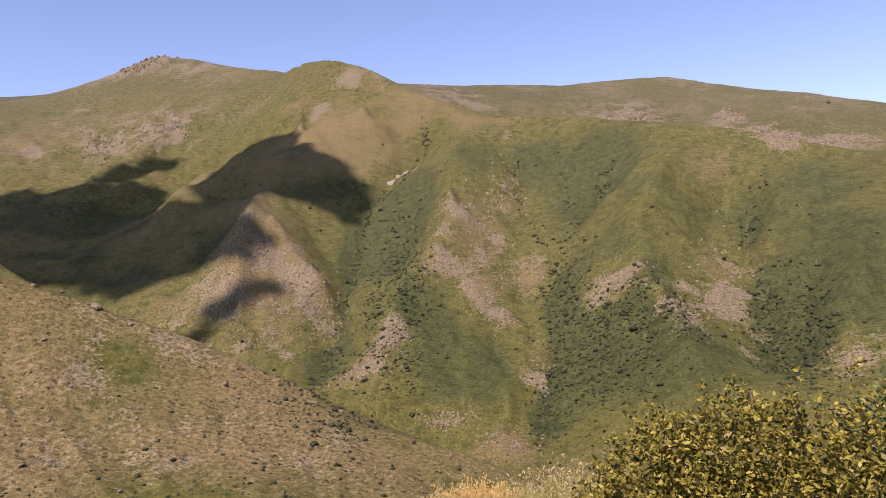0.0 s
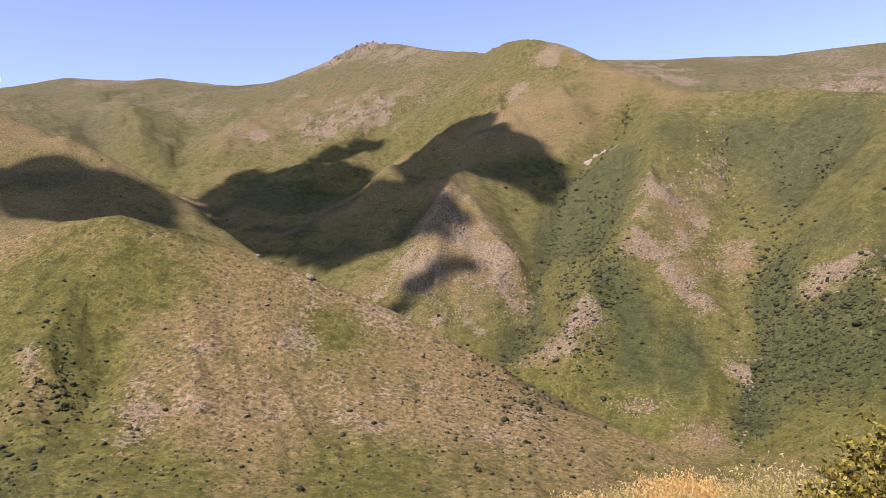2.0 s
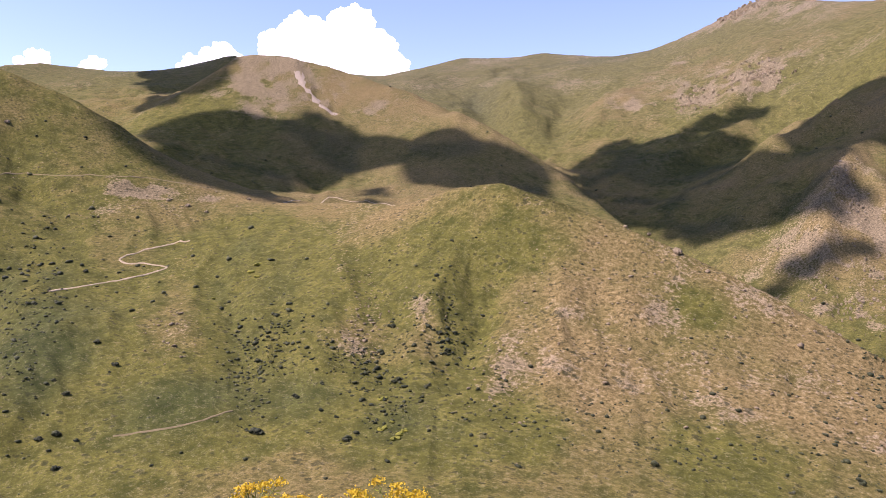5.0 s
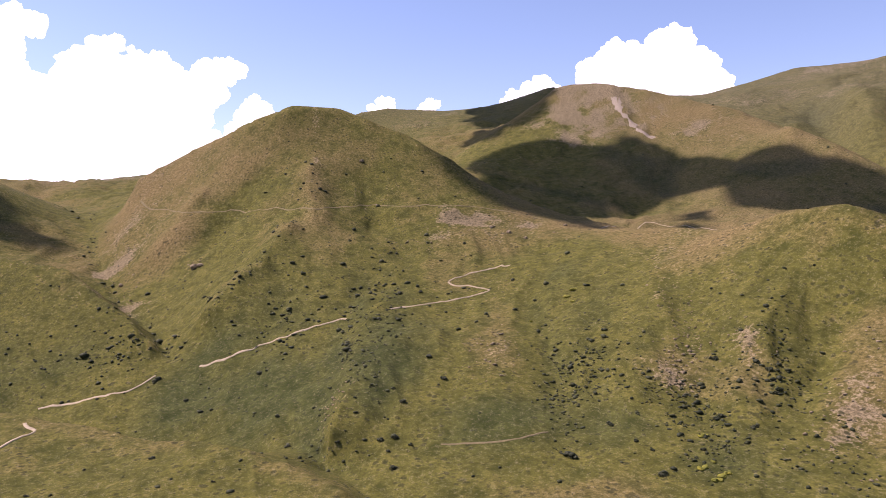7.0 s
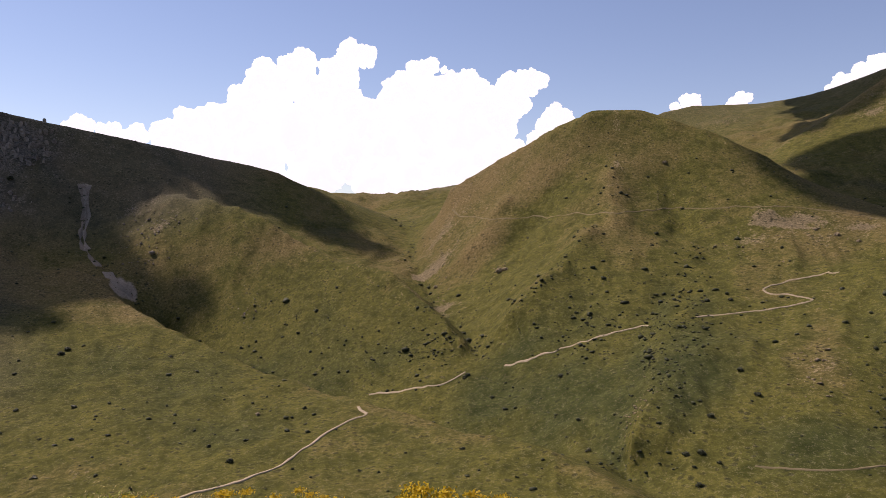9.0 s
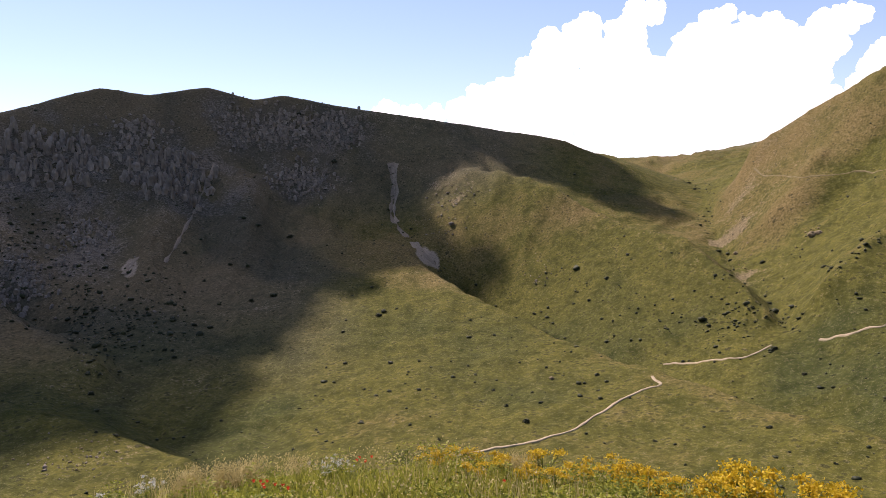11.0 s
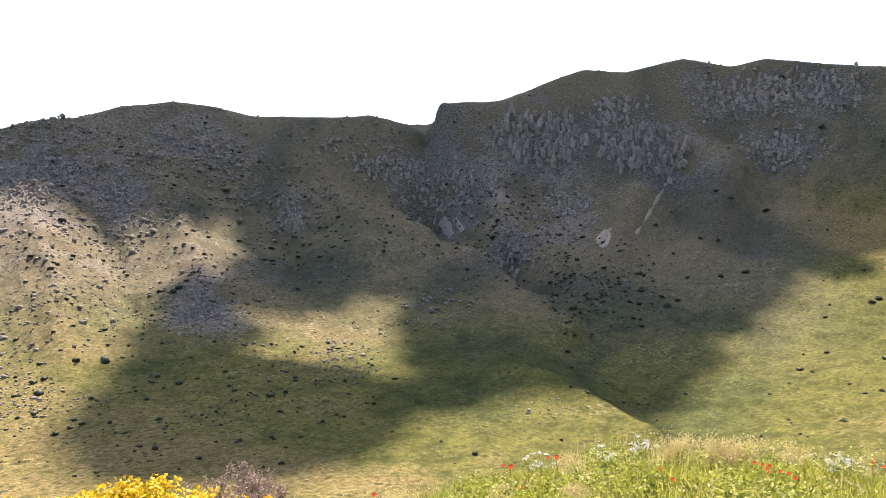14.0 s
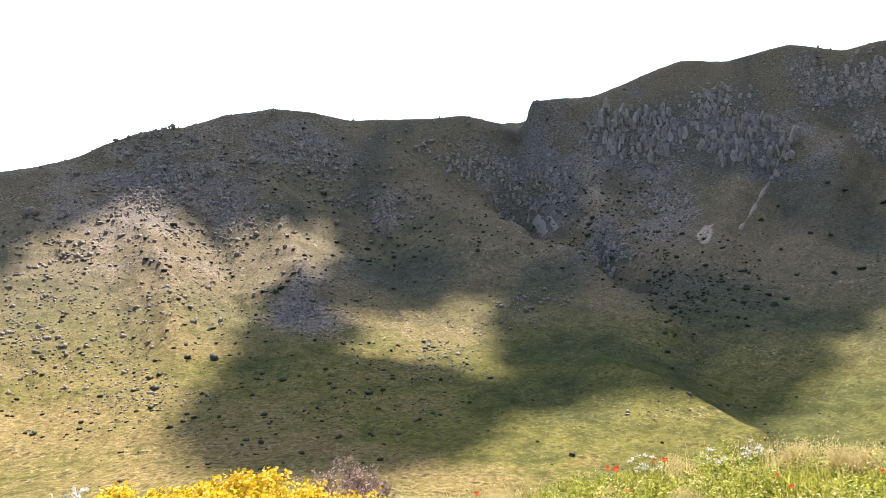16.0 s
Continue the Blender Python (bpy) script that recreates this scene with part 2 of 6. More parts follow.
# Crests, spurs and gullies: bearing in degrees, distance and height over the eye in metres.
RELIEF = {
    "far_right_crest": [(-3.0, 2300, 558), (2.7, 2600, 607), (5.8, 2700, 626), (9.7, 2800, 625), (12.6, 2800, 632), (17.6, 2800, 624), (20.3, 2750, 568), (23.3, 2700, 519), (27.6, 2600, 453), (31.5, 2500, 382), (38.3, 2400, 278)],
    "main_crest": [(-30.6, 2500, 532), (-28.6, 2500, 544), (-26.1, 2450, 573), (-23.0, 2400, 615), (-21.6, 2400, 656), (-20.3, 2400, 671), (-18.1, 2350, 650), (-14.9, 2250, 599), (-11.6, 2100, 547), (-9.7, 1900, 519), (-7.7, 1750, 485), (-5.1, 1700, 449), (-3.0, 1650, 400), (0.0, 1550, 336), (2.6, 1450, 281), (5.6, 1400, 262), (10.0, 1350, 248), (14.1, 1300, 221), (18.2, 1250, 198), (22.0, 1250, 181), (25.7, 1200, 148), (28.4, 1200, 131), (31.3, 1200, 107), (38.1, 1150, 54)],
    "north_crest": [(-20.5, 2400, 671), (-23.3, 2450, 623), (-26.4, 2600, 591), (-29.9, 2800, 607), (-32.9, 2900, 639), (-35.5, 2900, 652), (-38.1, 2900, 633), (-41.8, 2900, 633), (-45.1, 2800, 565), (-48.2, 2700, 510), (-51.8, 2600, 504)],
    "back_crest": [(-58.8, 2300, 480), (-62.2, 2500, 466), (-65.3, 2600, 442), (-67.0, 2500, 433), (-69.2, 2400, 420), (-71.4, 2400, 423), (-73.6, 2300, 388), (-77.0, 2200, 317)],
    "scar_crest": [(-65.2, 1450, 184), (-63.1, 1480, 219), (-60.5, 1550, 277), (-58.8, 1600, 330), (-57.5, 1600, 338), (-54.4, 1580, 334), (-51.7, 1550, 308), (-48.8, 1520, 281), (-45.7, 1480, 251), (-42.7, 1430, 210), (-40.2, 1380, 175), (-42.3, 1350, 199), (-39.5, 1300, 163), (-36.6, 1250, 118), (-33.6, 1180, 73), (-31.0, 1100, 25), (-28.5, 1000, -13)],
    "cone_crest": [(-89.4, 980, 70), (-86.4, 960, 99), (-83.6, 930, 122), (-81.2, 900, 141), (-78.7, 880, 154), (-75.3, 880, 153), (-72.7, 870, 139), (-70.1, 850, 120), (-66.5, 820, 88), (-63.9, 790, 55), (-61.7, 760, 34), (-59.5, 740, 23), (-57.3, 720, 17), (-55.2, 690, 12)],
    "pass_crest": [(-102.5, 2400, 131), (-98.2, 2300, 117), (-94.7, 2200, 122), (-92.1, 2200, 139), (-89.5, 2200, 158), (-85.1, 2000, 148)],
    "near_crest": [(-55.2, 690, 12), (-52.3, 650, 12), (-49.5, 610, 13), (-46.5, 570, 9.6), (-44.4, 540, 15.8), (-41.9, 520, 22.5), (-39.1, 500, 24.9), (-38.3, 500, 25.1), (-34.5, 490, 14.3), (-31.1, 480, 3.5), (-25.4, 465, -15.7), (-21.5, 455, -29.3), (-18.1, 445, -42.0), (-13.9, 435, -58.8), (-10.3, 425, -72.3), (-12.0, 420, -71.2), (-6.6, 405, -88.8), (-0.1, 390, -100.3), (6.3, 370, -112.2), (14.4, 340, -130.6)],
    "left_crest": [(-192.6, 800, 15.0), (-185.6, 840, 43.9), (-183.6, 850, 49.2), (-181.9, 858, 53.1), (-180.4, 866, 64.9), (-178.6, 875, 76.5), (-177.1, 883, 86.7), (-175.1, 894, 94.2), (-173.6, 902, 94.7), (-170.8, 918, 110.1), (-167.5, 937, 120.2), (-164.2, 953, 115.1), (-161.6, 965, 104.9), (-154.9, 990, 105), (-153.0, 990, 108), (-148.7, 960, 84), (-149.5, 955, 74), (-148.6, 958, 68), (-147.8, 966, 119), (-146.8, 975, 119), (-142.9, 1010, 124), (-140.0, 1050, 148), (-136.6, 1080, 172), (-133.7, 1090, 166), (-129.6, 1100, 182), (-126.3, 1100, 163), (-124.1, 1100, 172), (-120.3, 1090, 155), (-112.3, 1125, 133.8), (-106.5, 1185, 119.7), (-102.8, 1156, 100.6), (-100.3, 1160, 78.9), (-97.9, 1140, 58.1), (-99.9, 1251, 85.7), (-97.8, 1283, 69.2), (-94.3, 1251, 40.3), (-92.9, 1219, 27.6)],
    "dark_spur": [(-11.6, 2100, 542), (-12.5, 1862, 440), (-10.9, 1671, 357), (-9.9, 1509, 270), (-12.0, 1337, 185), (-14.2, 1165, 105), (-15.1, 1070, 46), (-15.7, 984, -1), (-15.6, 907, -55), (-15.1, 860, -91)],
    "dark_spur_west": [(-9.9, 1580, 283), (-14.8, 1620, 250), (-19.0, 1560, 173), (-22.1, 1480, 118), (-25.9, 1350, 49), (-29.1, 1200, -2)],
    "peak_spur": [(-5.7, 1590, 336), (-3.7, 1440, 225), (-3.5, 1400, 191)],
    "mid_spur": [(2.6, 1450, 277), (1.3, 1242, 179), (0.9, 1127, 102), (-0.6, 1012, 23), (-2.2, 936, -6), (-4.4, 821, -60), (-5.4, 735, -98), (-4.8, 659, -133)],
    "mid_spur_low": [(0.9, 1180, 107), (3.3, 1008, 11), (4.5, 902, -46), (3.8, 787, -100), (4.4, 672, -137), (3.3, 595, -157.0)],
    "right_spur": [(18.2, 1250, 195), (16.8, 1079, 109), (14.6, 965, 43), (14.8, 860, -19), (17.0, 774, -58), (18.4, 688, -92), (19.3, 583, -128.7)],
    "right_spur_far": [(28.4, 1200, 129), (26.5, 998, 37), (25.9, 883, -28), (28.4, 710, -86), (29.5, 586, -125.2)],
    "scar_spur": [(-54.4, 1580, 330), (-52.0, 1440, 213), (-49.5, 1320, 126), (-51.5, 1200, 71), (-52.7, 1120, 25)],
    "lit_spur": [(-110.5, 950, 51.7), (-107.4, 910, 43.0), (-104.1, 860, 26.5), (-100.7, 800, -3.5), (-97.3, 740, -20.8), (-93.8, 690, -31.2), (-91.1, 620, -56.8), (-88.9, 565, -75.4)],
    "track_spur": [(-116.1, 800, -33.0), (-114.6, 745, -47.7), (-113.0, 695, -59.4), (-111.3, 645, -68.7), (-109.6, 605, -75.0), (-106.2, 545, -85.0), (-103.5, 505, -89.7), (-99.1, 445, -92.5), (-96.5, 412, -89.1), (-90.3, 362, -89.7), (-86.1, 336, -87.7), (-81.9, 311, -86.6), (-78.0, 286, -87.6), (-74.2, 263, -89.5)],
    "west_spur": [(-163.4, 700, -37), (-160.3, 588, -68.7), (-154.4, 490, -91.4), (-148.7, 441, -98.8), (-142.9, 412, -90.5), (-139.1, 372, -91.7), (-134.9, 338, -96.3), (-131.6, 309, -98.7)],
    "fore_rib": [(-59.5, 740, 23), (-62.0, 600, -20.0), (-65.5, 500, -51.8), (-70.7, 430, -58.3), (-74.1, 370, -72.9), (-75.8, 320, -82.4)],
    "west_rib": [(-151.3, 770, -14.7), (-147.9, 715, -33.0), (-144.9, 660, -49.2), (-142.7, 605, -69.9), (-140.6, 560, -83.6), (-137.6, 505, -92.3)],
    "main_gully": [(-0.7, 1450, 245), (-1.0, 1463, 214), (-3.4, 1327, 135), (-5.5, 1233, 85), (-6.8, 1108, -2), (-7.8, 961, -67), (-9.1, 857, -110), (-10.3, 773, -127)],
    "right_gully": [(13.1, 1180, 126), (12.1, 1150, 72), (9.4, 1024, 13), (7.7, 899, -48), (8.3, 794, -103), (7.2, 690, -142), (6.4, 617, -164)],
    "right_gully_arm": [(5.7, 1270, 157), (6.1, 1195, 83), (7.7, 1030, 15)],
    "far_right_gully": [(23.3, 1120, 78), (22.3, 1024, 0), (23.2, 836, -77), (24.4, 711, -125)],
    "shade_valley": [(-33.6, 1500, 100), (-31.5, 1300, 36), (-28.5, 1150, -27), (-24.6, 1000, -71), (-19.9, 900, -100), (-15.6, 800, -119), (-13.6, 760, -116), (-10.3, 720, -127), (-4.5, 640, -159), (2.0, 570, -165.0), (8.3, 500, -163.2), (16.5, 430, -161.3), (29.9, 380, -146.3)],
    "north_valley": [(-38.6, 1750, 212), (-35.3, 1650, 143), (-33.6, 1560, 108)],
    "behind_near": [(-63.0, 1100, 68), (-59.5, 1000, 25), (-55.2, 950, 3), (-50.2, 900, 4), (-45.5, 850, 5), (-41.8, 830, 3), (-38.4, 820, -2), (-37.2, 820, -22), (-31.2, 800, -54), (-24.7, 780, -85)],
    "scar_left_gully": [(-70.9, 1300, 122), (-67.0, 1450, 149), (-65.6, 1500, 180), (-65.0, 1700, 241), (-66.6, 2000, 306), (-70.1, 2000, 280)],
    "stream": [(-96.5, 1600, 54), (-94.3, 1300, 33), (-92.9, 1130, 20), (-92.5, 960, -18), (-92.1, 850, -42), (-90.5, 720, -66), (-88.0, 590, -83.2), (-87.1, 530, -88.9), (-83.6, 450, -97.2), (-79.3, 375, -99.7), (-75.1, 310, -96.9), (-70.2, 250, -95.9), (-66.0, 215, -95.3), (-48.9, 200, -89.2), (-35.7, 195, -77.3), (-28.1, 195, -95.0), (-2.5, 220, -98.2), (3.7, 280, -116.5), (16.4, 310, -129.9)],
    "zigzag_gully": [(-70.5, 680, 0), (-72.0, 600, -26.2), (-74.2, 490, -58.1), (-75.8, 410, -79.7), (-76.7, 350, -94.6), (-75.9, 315, -98.9)],
    "cone_gully": [(-78.6, 690, 15), (-81.6, 610, -24), (-85.0, 560, -57.0)],
    "gravel_gully": [(-116.0, 980, 68), (-116.3, 945, 13), (-115.2, 860, -22), (-113.9, 800, -46), (-110.7, 755, -100.0), (-109.0, 708, -106.2), (-105.6, 638, -116.0), (-102.9, 591, -120.3), (-98.5, 521, -121.8), (-95.9, 482, -116.8), (-89.7, 424, -116.0), (-85.5, 393, -112.8), (-81.3, 364, -110.8)],
    "west_gully": [(-140.2, 900, 34), (-139.5, 815, -18), (-137.9, 669, -66), (-136.8, 554, -92.9), (-136.5, 481, -106.5), (-134.5, 413, -113.6), (-131.2, 350, -111.8), (-127.3, 303, -113.7)],
    "behind_lit": [(-107.4, 983, 33.6), (-104.1, 929, 16.5), (-100.7, 864, -15.0), (-97.3, 799, -32.9), (-93.8, 745, -43.4)],
    "chute_rib": [(-127.1, 985, 57.3), (-124.1, 930, 26.1), (-121.0, 880, -7.1), (-118.4, 835, -32.9)],
    "behind_rib": [(-150.5, 847, -28.0), (-147.1, 787, -47.3), (-144.1, 726, -64.3), (-141.9, 666, -86.2), (-139.8, 616, -100.6)],
    "foot_west": [(-189.6, 150, -59.2), (-177.0, 160, -70.8), (-156.2, 180, -86.5), (-127.7, 200, -96.9), (-105.4, 210, -96.8), (-98.0, 200, -86.5), (-80.4, 215, -93.5)],
    "behind_main": [(2.5, 1900, 322), (9.9, 1850, 290), (18.1, 1800, 245), (25.6, 1750, 182), (31.2, 1750, 128), (38.0, 1700, 61)],
    "behind_west": [(-190.6, 1300, -19), (-185.9, 1300, -9), (-175.1, 1350, 43), (-162.7, 1400, 62), (-149.7, 1450, 59), (-133.2, 1500, 110)],
    "behind_cone": [(-87.5, 1250, 64), (-83.6, 1250, 99), (-78.7, 1200, 135), (-72.7, 1200, 139), (-68.3, 1150, 100)],
    "behind_scar": [(-57.5, 1950, 306), (-54.3, 1900, 304), (-45.7, 1900, 254), (-40.2, 1800, 172)],
}
# Puffs of the clouds overhead: across the sunlight, along it and their radius, in metres.
OVERHEAD = [
    [(-470, 542, 100), (-278, 662, 130), (-350, 554, 20), (-206, 554, 20), (-38, 614, 130), (-98, 506, 55), (82, 758, 100), (94, 458, 100), (46, 386, 55), (214, 578, 130), (406, 614, 130), (250, 722, 75), (10, 338, 28), (610, 662, 100), (334, 494, 28), (214, 446, 20), (-74, 314, 75), (-134, 710, 20), (334, 734, 20), (-146, 362, 20), (-134, 410, 40), (-158, 458, 28), (94, 338, 20), (790, 578, 100), (766, 470, 40), (-398, 434, 28), (-374, 410, 20), (514, 506, 20)],
    [(454, -190, 20)],
    [(670, -550, 20), (682, -514, 20), (694, -490, 28), (694, -442, 20)],
    [(706, -58, 20), (742, -46, 20), (802, -22, 55), (898, -22, 28)],
    [(730, -814, 20), (778, -862, 55), (910, -886, 130), (934, -1006, 28), (1066, -1018, 100), (778, -922, 28), (922, -646, 130), (886, -526, 40), (778, -622, 55), (934, -514, 28), (1066, -538, 75), (1174, -670, 130), (1234, -766, 130), (1330, -670, 75), (1390, -742, 40), (1282, -586, 28), (1126, -490, 20), (1234, -898, 20), (730, -586, 20), (1030, -466, 20), (1174, -526, 28), (838, -766, 20), (1042, -718, 20), (1222, -538, 20), (982, -514, 20), (1054, -886, 20), (1330, -874, 20), (1318, -922, 40), (1306, -994, 40), (1090, -790, 20)],
    [(970, -466, 20), (994, -454, 20), (1102, -358, 100), (1198, -370, 55), (1006, -382, 28), (1246, -262, 75), (1270, -118, 130), (1330, -238, 55), (1114, -46, 75), (1186, -10, 20), (1390, -250, 20)],
    [(970, -166, 20), (1030, -190, 20), (1066, -202, 20)],
    [(1486, -46, 40), (1582, -94, 100), (1594, -202, 28), (1678, -46, 20)],
    [(1786, -82, 40)],
    [(1942, -106, 55), (2062, -106, 75), (2146, -82, 28), (2242, -190, 130), (2338, -286, 20), (2386, -178, 28), (2290, -322, 20)],
]
# Patches of cover on the slopes: bearing and distance, half their width in degrees, half their depth as a share of the distance.
PATCHES = {
    "stony_main": [(-12.4, 971, 4.83, 0.096), (-10.0, 944, 2.20, 0.059), (-13.4, 891, 3.52, 0.052), (0.2, 938, 2.20, 0.029), (2.7, 892, 1.54, 0.044), (3.9, 852, 1.10, 0.037), (6.3, 961, 1.76, 0.037), (6.9, 748, 0.79, 0.088), (-4.5, 770, 1.76, 0.059), (5.3, 1204, 1.32, 0.074), (3.0, 1069, 2.20, 0.081), (13.0, 852, 1.76, 0.044), (18.6, 805, 2.20, 0.096), (21.0, 887, 2.20, 0.169), (29.0, 683, 1.76, 0.044), (-7.7, 752, 1.76, 0.029), (-8.8, 928, 0.66, 0.037), (-0.5, 657, 1.76, 0.022), (4.3, 617, 2.64, 0.044)],
    "stony_high": [(-21.1, 1862, 2.20, 0.059), (-19.6, 1841, 1.32, 0.022), (-24.2, 1831, 1.76, 0.052), (15.0, 2157, 1.76, 0.066), (21.7, 2219, 0.88, 0.044), (24.2, 2004, 1.76, 0.044), (28.4, 1959, 2.20, 0.037), (-21.7, 2389, 1.76, 0.017), (-25.5, 2145, 0.53, 0.015), (-28.8, 1820, 1.10, 0.012), (-5.6, 1682, 1.76, 0.012), (1.3, 2121, 2.20, 0.110), (-9.2, 1618, 1.32, 0.012), (-18.2, 2283, 1.32, 0.015), (25.0, 1211, 1.76, 0.022), (-51.6, 1476, 1.10, 0.029), (-56.1, 1519, 2.20, 0.037), (-57.2, 1451, 2.20, 0.037), (-47.5, 1403, 2.64, 0.029)],
    "stony_near": [(-31.2, 425, 3.95, 0.088), (-27.3, 392, 3.95, 0.140), (-29.6, 368, 1.76, 0.066), (-25.0, 454, 2.20, 0.029), (-33.5, 386, 2.64, 0.103), (-21.3, 364, 3.95, 0.103), (-16.1, 394, 2.64, 0.081), (-50.5, 465, 0.88, 0.088), (-48.4, 415, 0.97, 0.074), (-49.4, 383, 1.32, 0.059), (-44.8, 407, 1.32, 0.044), (-10.8, 373, 4.39, 0.074), (-18.6, 432, 3.52, 0.037), (-28.6, 432, 2.64, 0.059)],
    "stony_mid": [(-62.9, 707, 4.39, 0.052), (-91.2, 833, 1.32, 0.059), (-90.5, 761, 0.88, 0.066), (-85.5, 723, 0.88, 0.015), (-63.2, 417, 1.54, 0.074), (-75.0, 379, 0.97, 0.059), (-48.5, 420, 0.88, 0.074), (-49.3, 386, 1.23, 0.059), (-38.1, 356, 2.20, 0.169), (-58.5, 1502, 1.23, 0.059), (-53.7, 1476, 0.88, 0.015), (-77.0, 814, 0.44, 0.059), (-68.2, 668, 2.64, 0.037), (-74.4, 765, 2.64, 0.022), (-90.1, 707, 1.10, 0.044), (-45.9, 478, 0.53, 0.022)],
    "stony_west": [(-112.2, 879, 1.54, 0.059), (-111.4, 891, 1.32, 0.037), (-104.7, 741, 0.97, 0.015), (-105.0, 726, 0.44, 0.029), (-178.2, 715, 3.95, 0.147), (-175.0, 810, 2.64, 0.052), (-172.7, 646, 1.76, 0.096), (-154.4, 509, 2.20, 0.029), (-165.5, 530, 1.76, 0.066), (-139.2, 327, 2.20, 0.044)],
    "crag_west": [(-140.6, 932, 2.64, 0.052), (-138.1, 932, 1.32, 0.037), (-132.4, 935, 3.52, 0.052), (-135.1, 981, 2.20, 0.022), (-146.3, 861, 2.64, 0.074), (-150.2, 894, 1.32, 0.037), (-138.6, 810, 1.76, 0.088), (-123.5, 967, 2.20, 0.029), (-127.4, 1040, 1.76, 0.037), (-121.5, 1040, 2.64, 0.029), (-123.8, 1050, 1.76, 0.022), (-174.7, 805, 2.64, 0.037), (-165.3, 870, 2.64, 0.037), (-159.5, 772, 1.32, 0.037), (-171.2, 761, 1.76, 0.044), (-165.9, 527, 1.76, 0.088), (-176.6, 757, 2.20, 0.044), (-142.6, 730, 1.76, 0.044), (-124.9, 1036, 1.76, 0.022)],
    "rubble_west": [(-177.0, 795, 3.95, 0.067), (-173.6, 777, 3.16, 0.053), (-180.9, 678, 3.95, 0.095), (-183.6, 591, 3.16, 0.116), (-184.9, 474, 1.98, 0.12), (-171.4, 696, 3.16, 0.048), (-165.9, 533, 2.77, 0.105), (-175.2, 868, 3.16, 0.03), (-168.2, 839, 3.16, 0.046), (-164.4, 829, 2.77, 0.042), (-153.9, 929, 3.16, 0.032), (-158.5, 789, 3.16, 0.05), (-175.6, 541, 3.16, 0.088), (-180.5, 458, 3.16, 0.114), (-155.7, 419, 2.37, 0.088), (-148.8, 539, 2.37, 0.065), (-178.1, 381, 2.77, 0.076)],
    "cliff_west": [(-140.3, 937, 3.56, 0.044), (-132.8, 926, 3.26, 0.05), (-122.8, 965, 2.57, 0.025), (-124.3, 1050, 2.57, 0.025), (-120.4, 1054, 2.37, 0.025), (-146.9, 858, 2.97, 0.036), (-138.7, 810, 1.58, 0.055), (-142.2, 704, 2.17, 0.036), (-134.4, 1011, 1.58, 0.023), (-153.0, 888, 2.37, 0.027)],
    "crag_main": [(-21.7, 2375, 1.23, 0.015), (24.6, 2004, 1.54, 0.022), (15.0, 2157, 1.54, 0.015), (22.1, 2182, 0.66, 0.015), (-14.7, 1080, 0.53, 0.037), (-13.9, 1043, 0.70, 0.022), (-4.7, 774, 1.05, 0.037), (28.4, 1948, 1.76, 0.029), (-19.9, 1852, 0.79, 0.015), (-10.0, 958, 0.88, 0.022)],
    "scrub_main": [(11.1, 778, 2.64, 0.081), (12.9, 787, 2.20, 0.052), (9.3, 757, 0.88, 0.103), (24.9, 774, 1.98, 0.110), (25.5, 676, 1.76, 0.125), (-2.8, 1137, 1.76, 0.066), (-4.2, 1033, 1.32, 0.110), (-2.2, 852, 1.32, 0.074), (-8.5, 796, 1.76, 0.096), (-6.2, 1177, 0.44, 0.088), (-4.1, 736, 1.76, 0.059), (8.7, 847, 0.88, 0.052), (9.6, 1184, 0.53, 0.037), (8.1, 683, 0.66, 0.088), (14.0, 703, 2.64, 0.088), (-8.7, 406, 2.64, 0.074), (14.6, 782, 2.64, 0.059), (11.4, 715, 1.76, 0.103), (24.6, 819, 1.98, 0.088), (26.3, 740, 1.32, 0.096), (7.0, 672, 0.88, 0.103), (17.4, 733, 2.20, 0.066), (-2.9, 907, 1.10, 0.125), (-5.7, 872, 0.88, 0.140)],
    "scrub_main_more": [(9.7, 923, 1.32, 0.066)],
    "scrub_near": [(-56.4, 376, 3.08, 0.103), (-49.6, 362, 2.64, 0.044), (-47.0, 316, 2.64, 0.103), (-22.7, 322, 5.27, 0.118), (-14.1, 340, 5.27, 0.118), (-8.0, 338, 5.27, 0.074), (-43.3, 380, 2.20, 0.081), (-11.5, 422, 2.64, 0.066), (-31.5, 297, 5.27, 0.081), (-37.6, 309, 3.52, 0.088), (-57.5, 380, 1.76, 0.110), (-72.4, 399, 0.88, 0.110), (-74.2, 467, 0.66, 0.199), (-55.9, 394, 1.76, 0.066), (-46.8, 323, 1.76, 0.110), (-57.5, 338, 0.66, 0.118), (-71.6, 495, 1.32, 0.140), (-78.9, 515, 2.64, 0.081), (-90.4, 563, 2.64, 0.037), (-49.2, 358, 2.64, 0.059), (-75.8, 316, 2.64, 0.015), (-42.4, 390, 1.32, 0.110)],
    "scrub_west": [(-177.0, 618, 5.71, 0.200), (-166.1, 583, 5.27, 0.162), (-156.1, 721, 6.59, 0.118), (-143.0, 721, 2.64, 0.110), (-171.7, 344, 8.79, 0.191), (-145.1, 821, 4.39, 0.081), (-134.7, 605, 2.64, 0.088), (-159.1, 375, 6.59, 0.184), (-162.3, 815, 8.79, 0.110), (-138.4, 626, 1.10, 0.169)],
    "pale": [(-113.9, 790, 0.44, 0.029), (-113.2, 793, 0.44, 0.015)],
    "pale_far": [(-135.4, 719, 0.44, 0.029)],
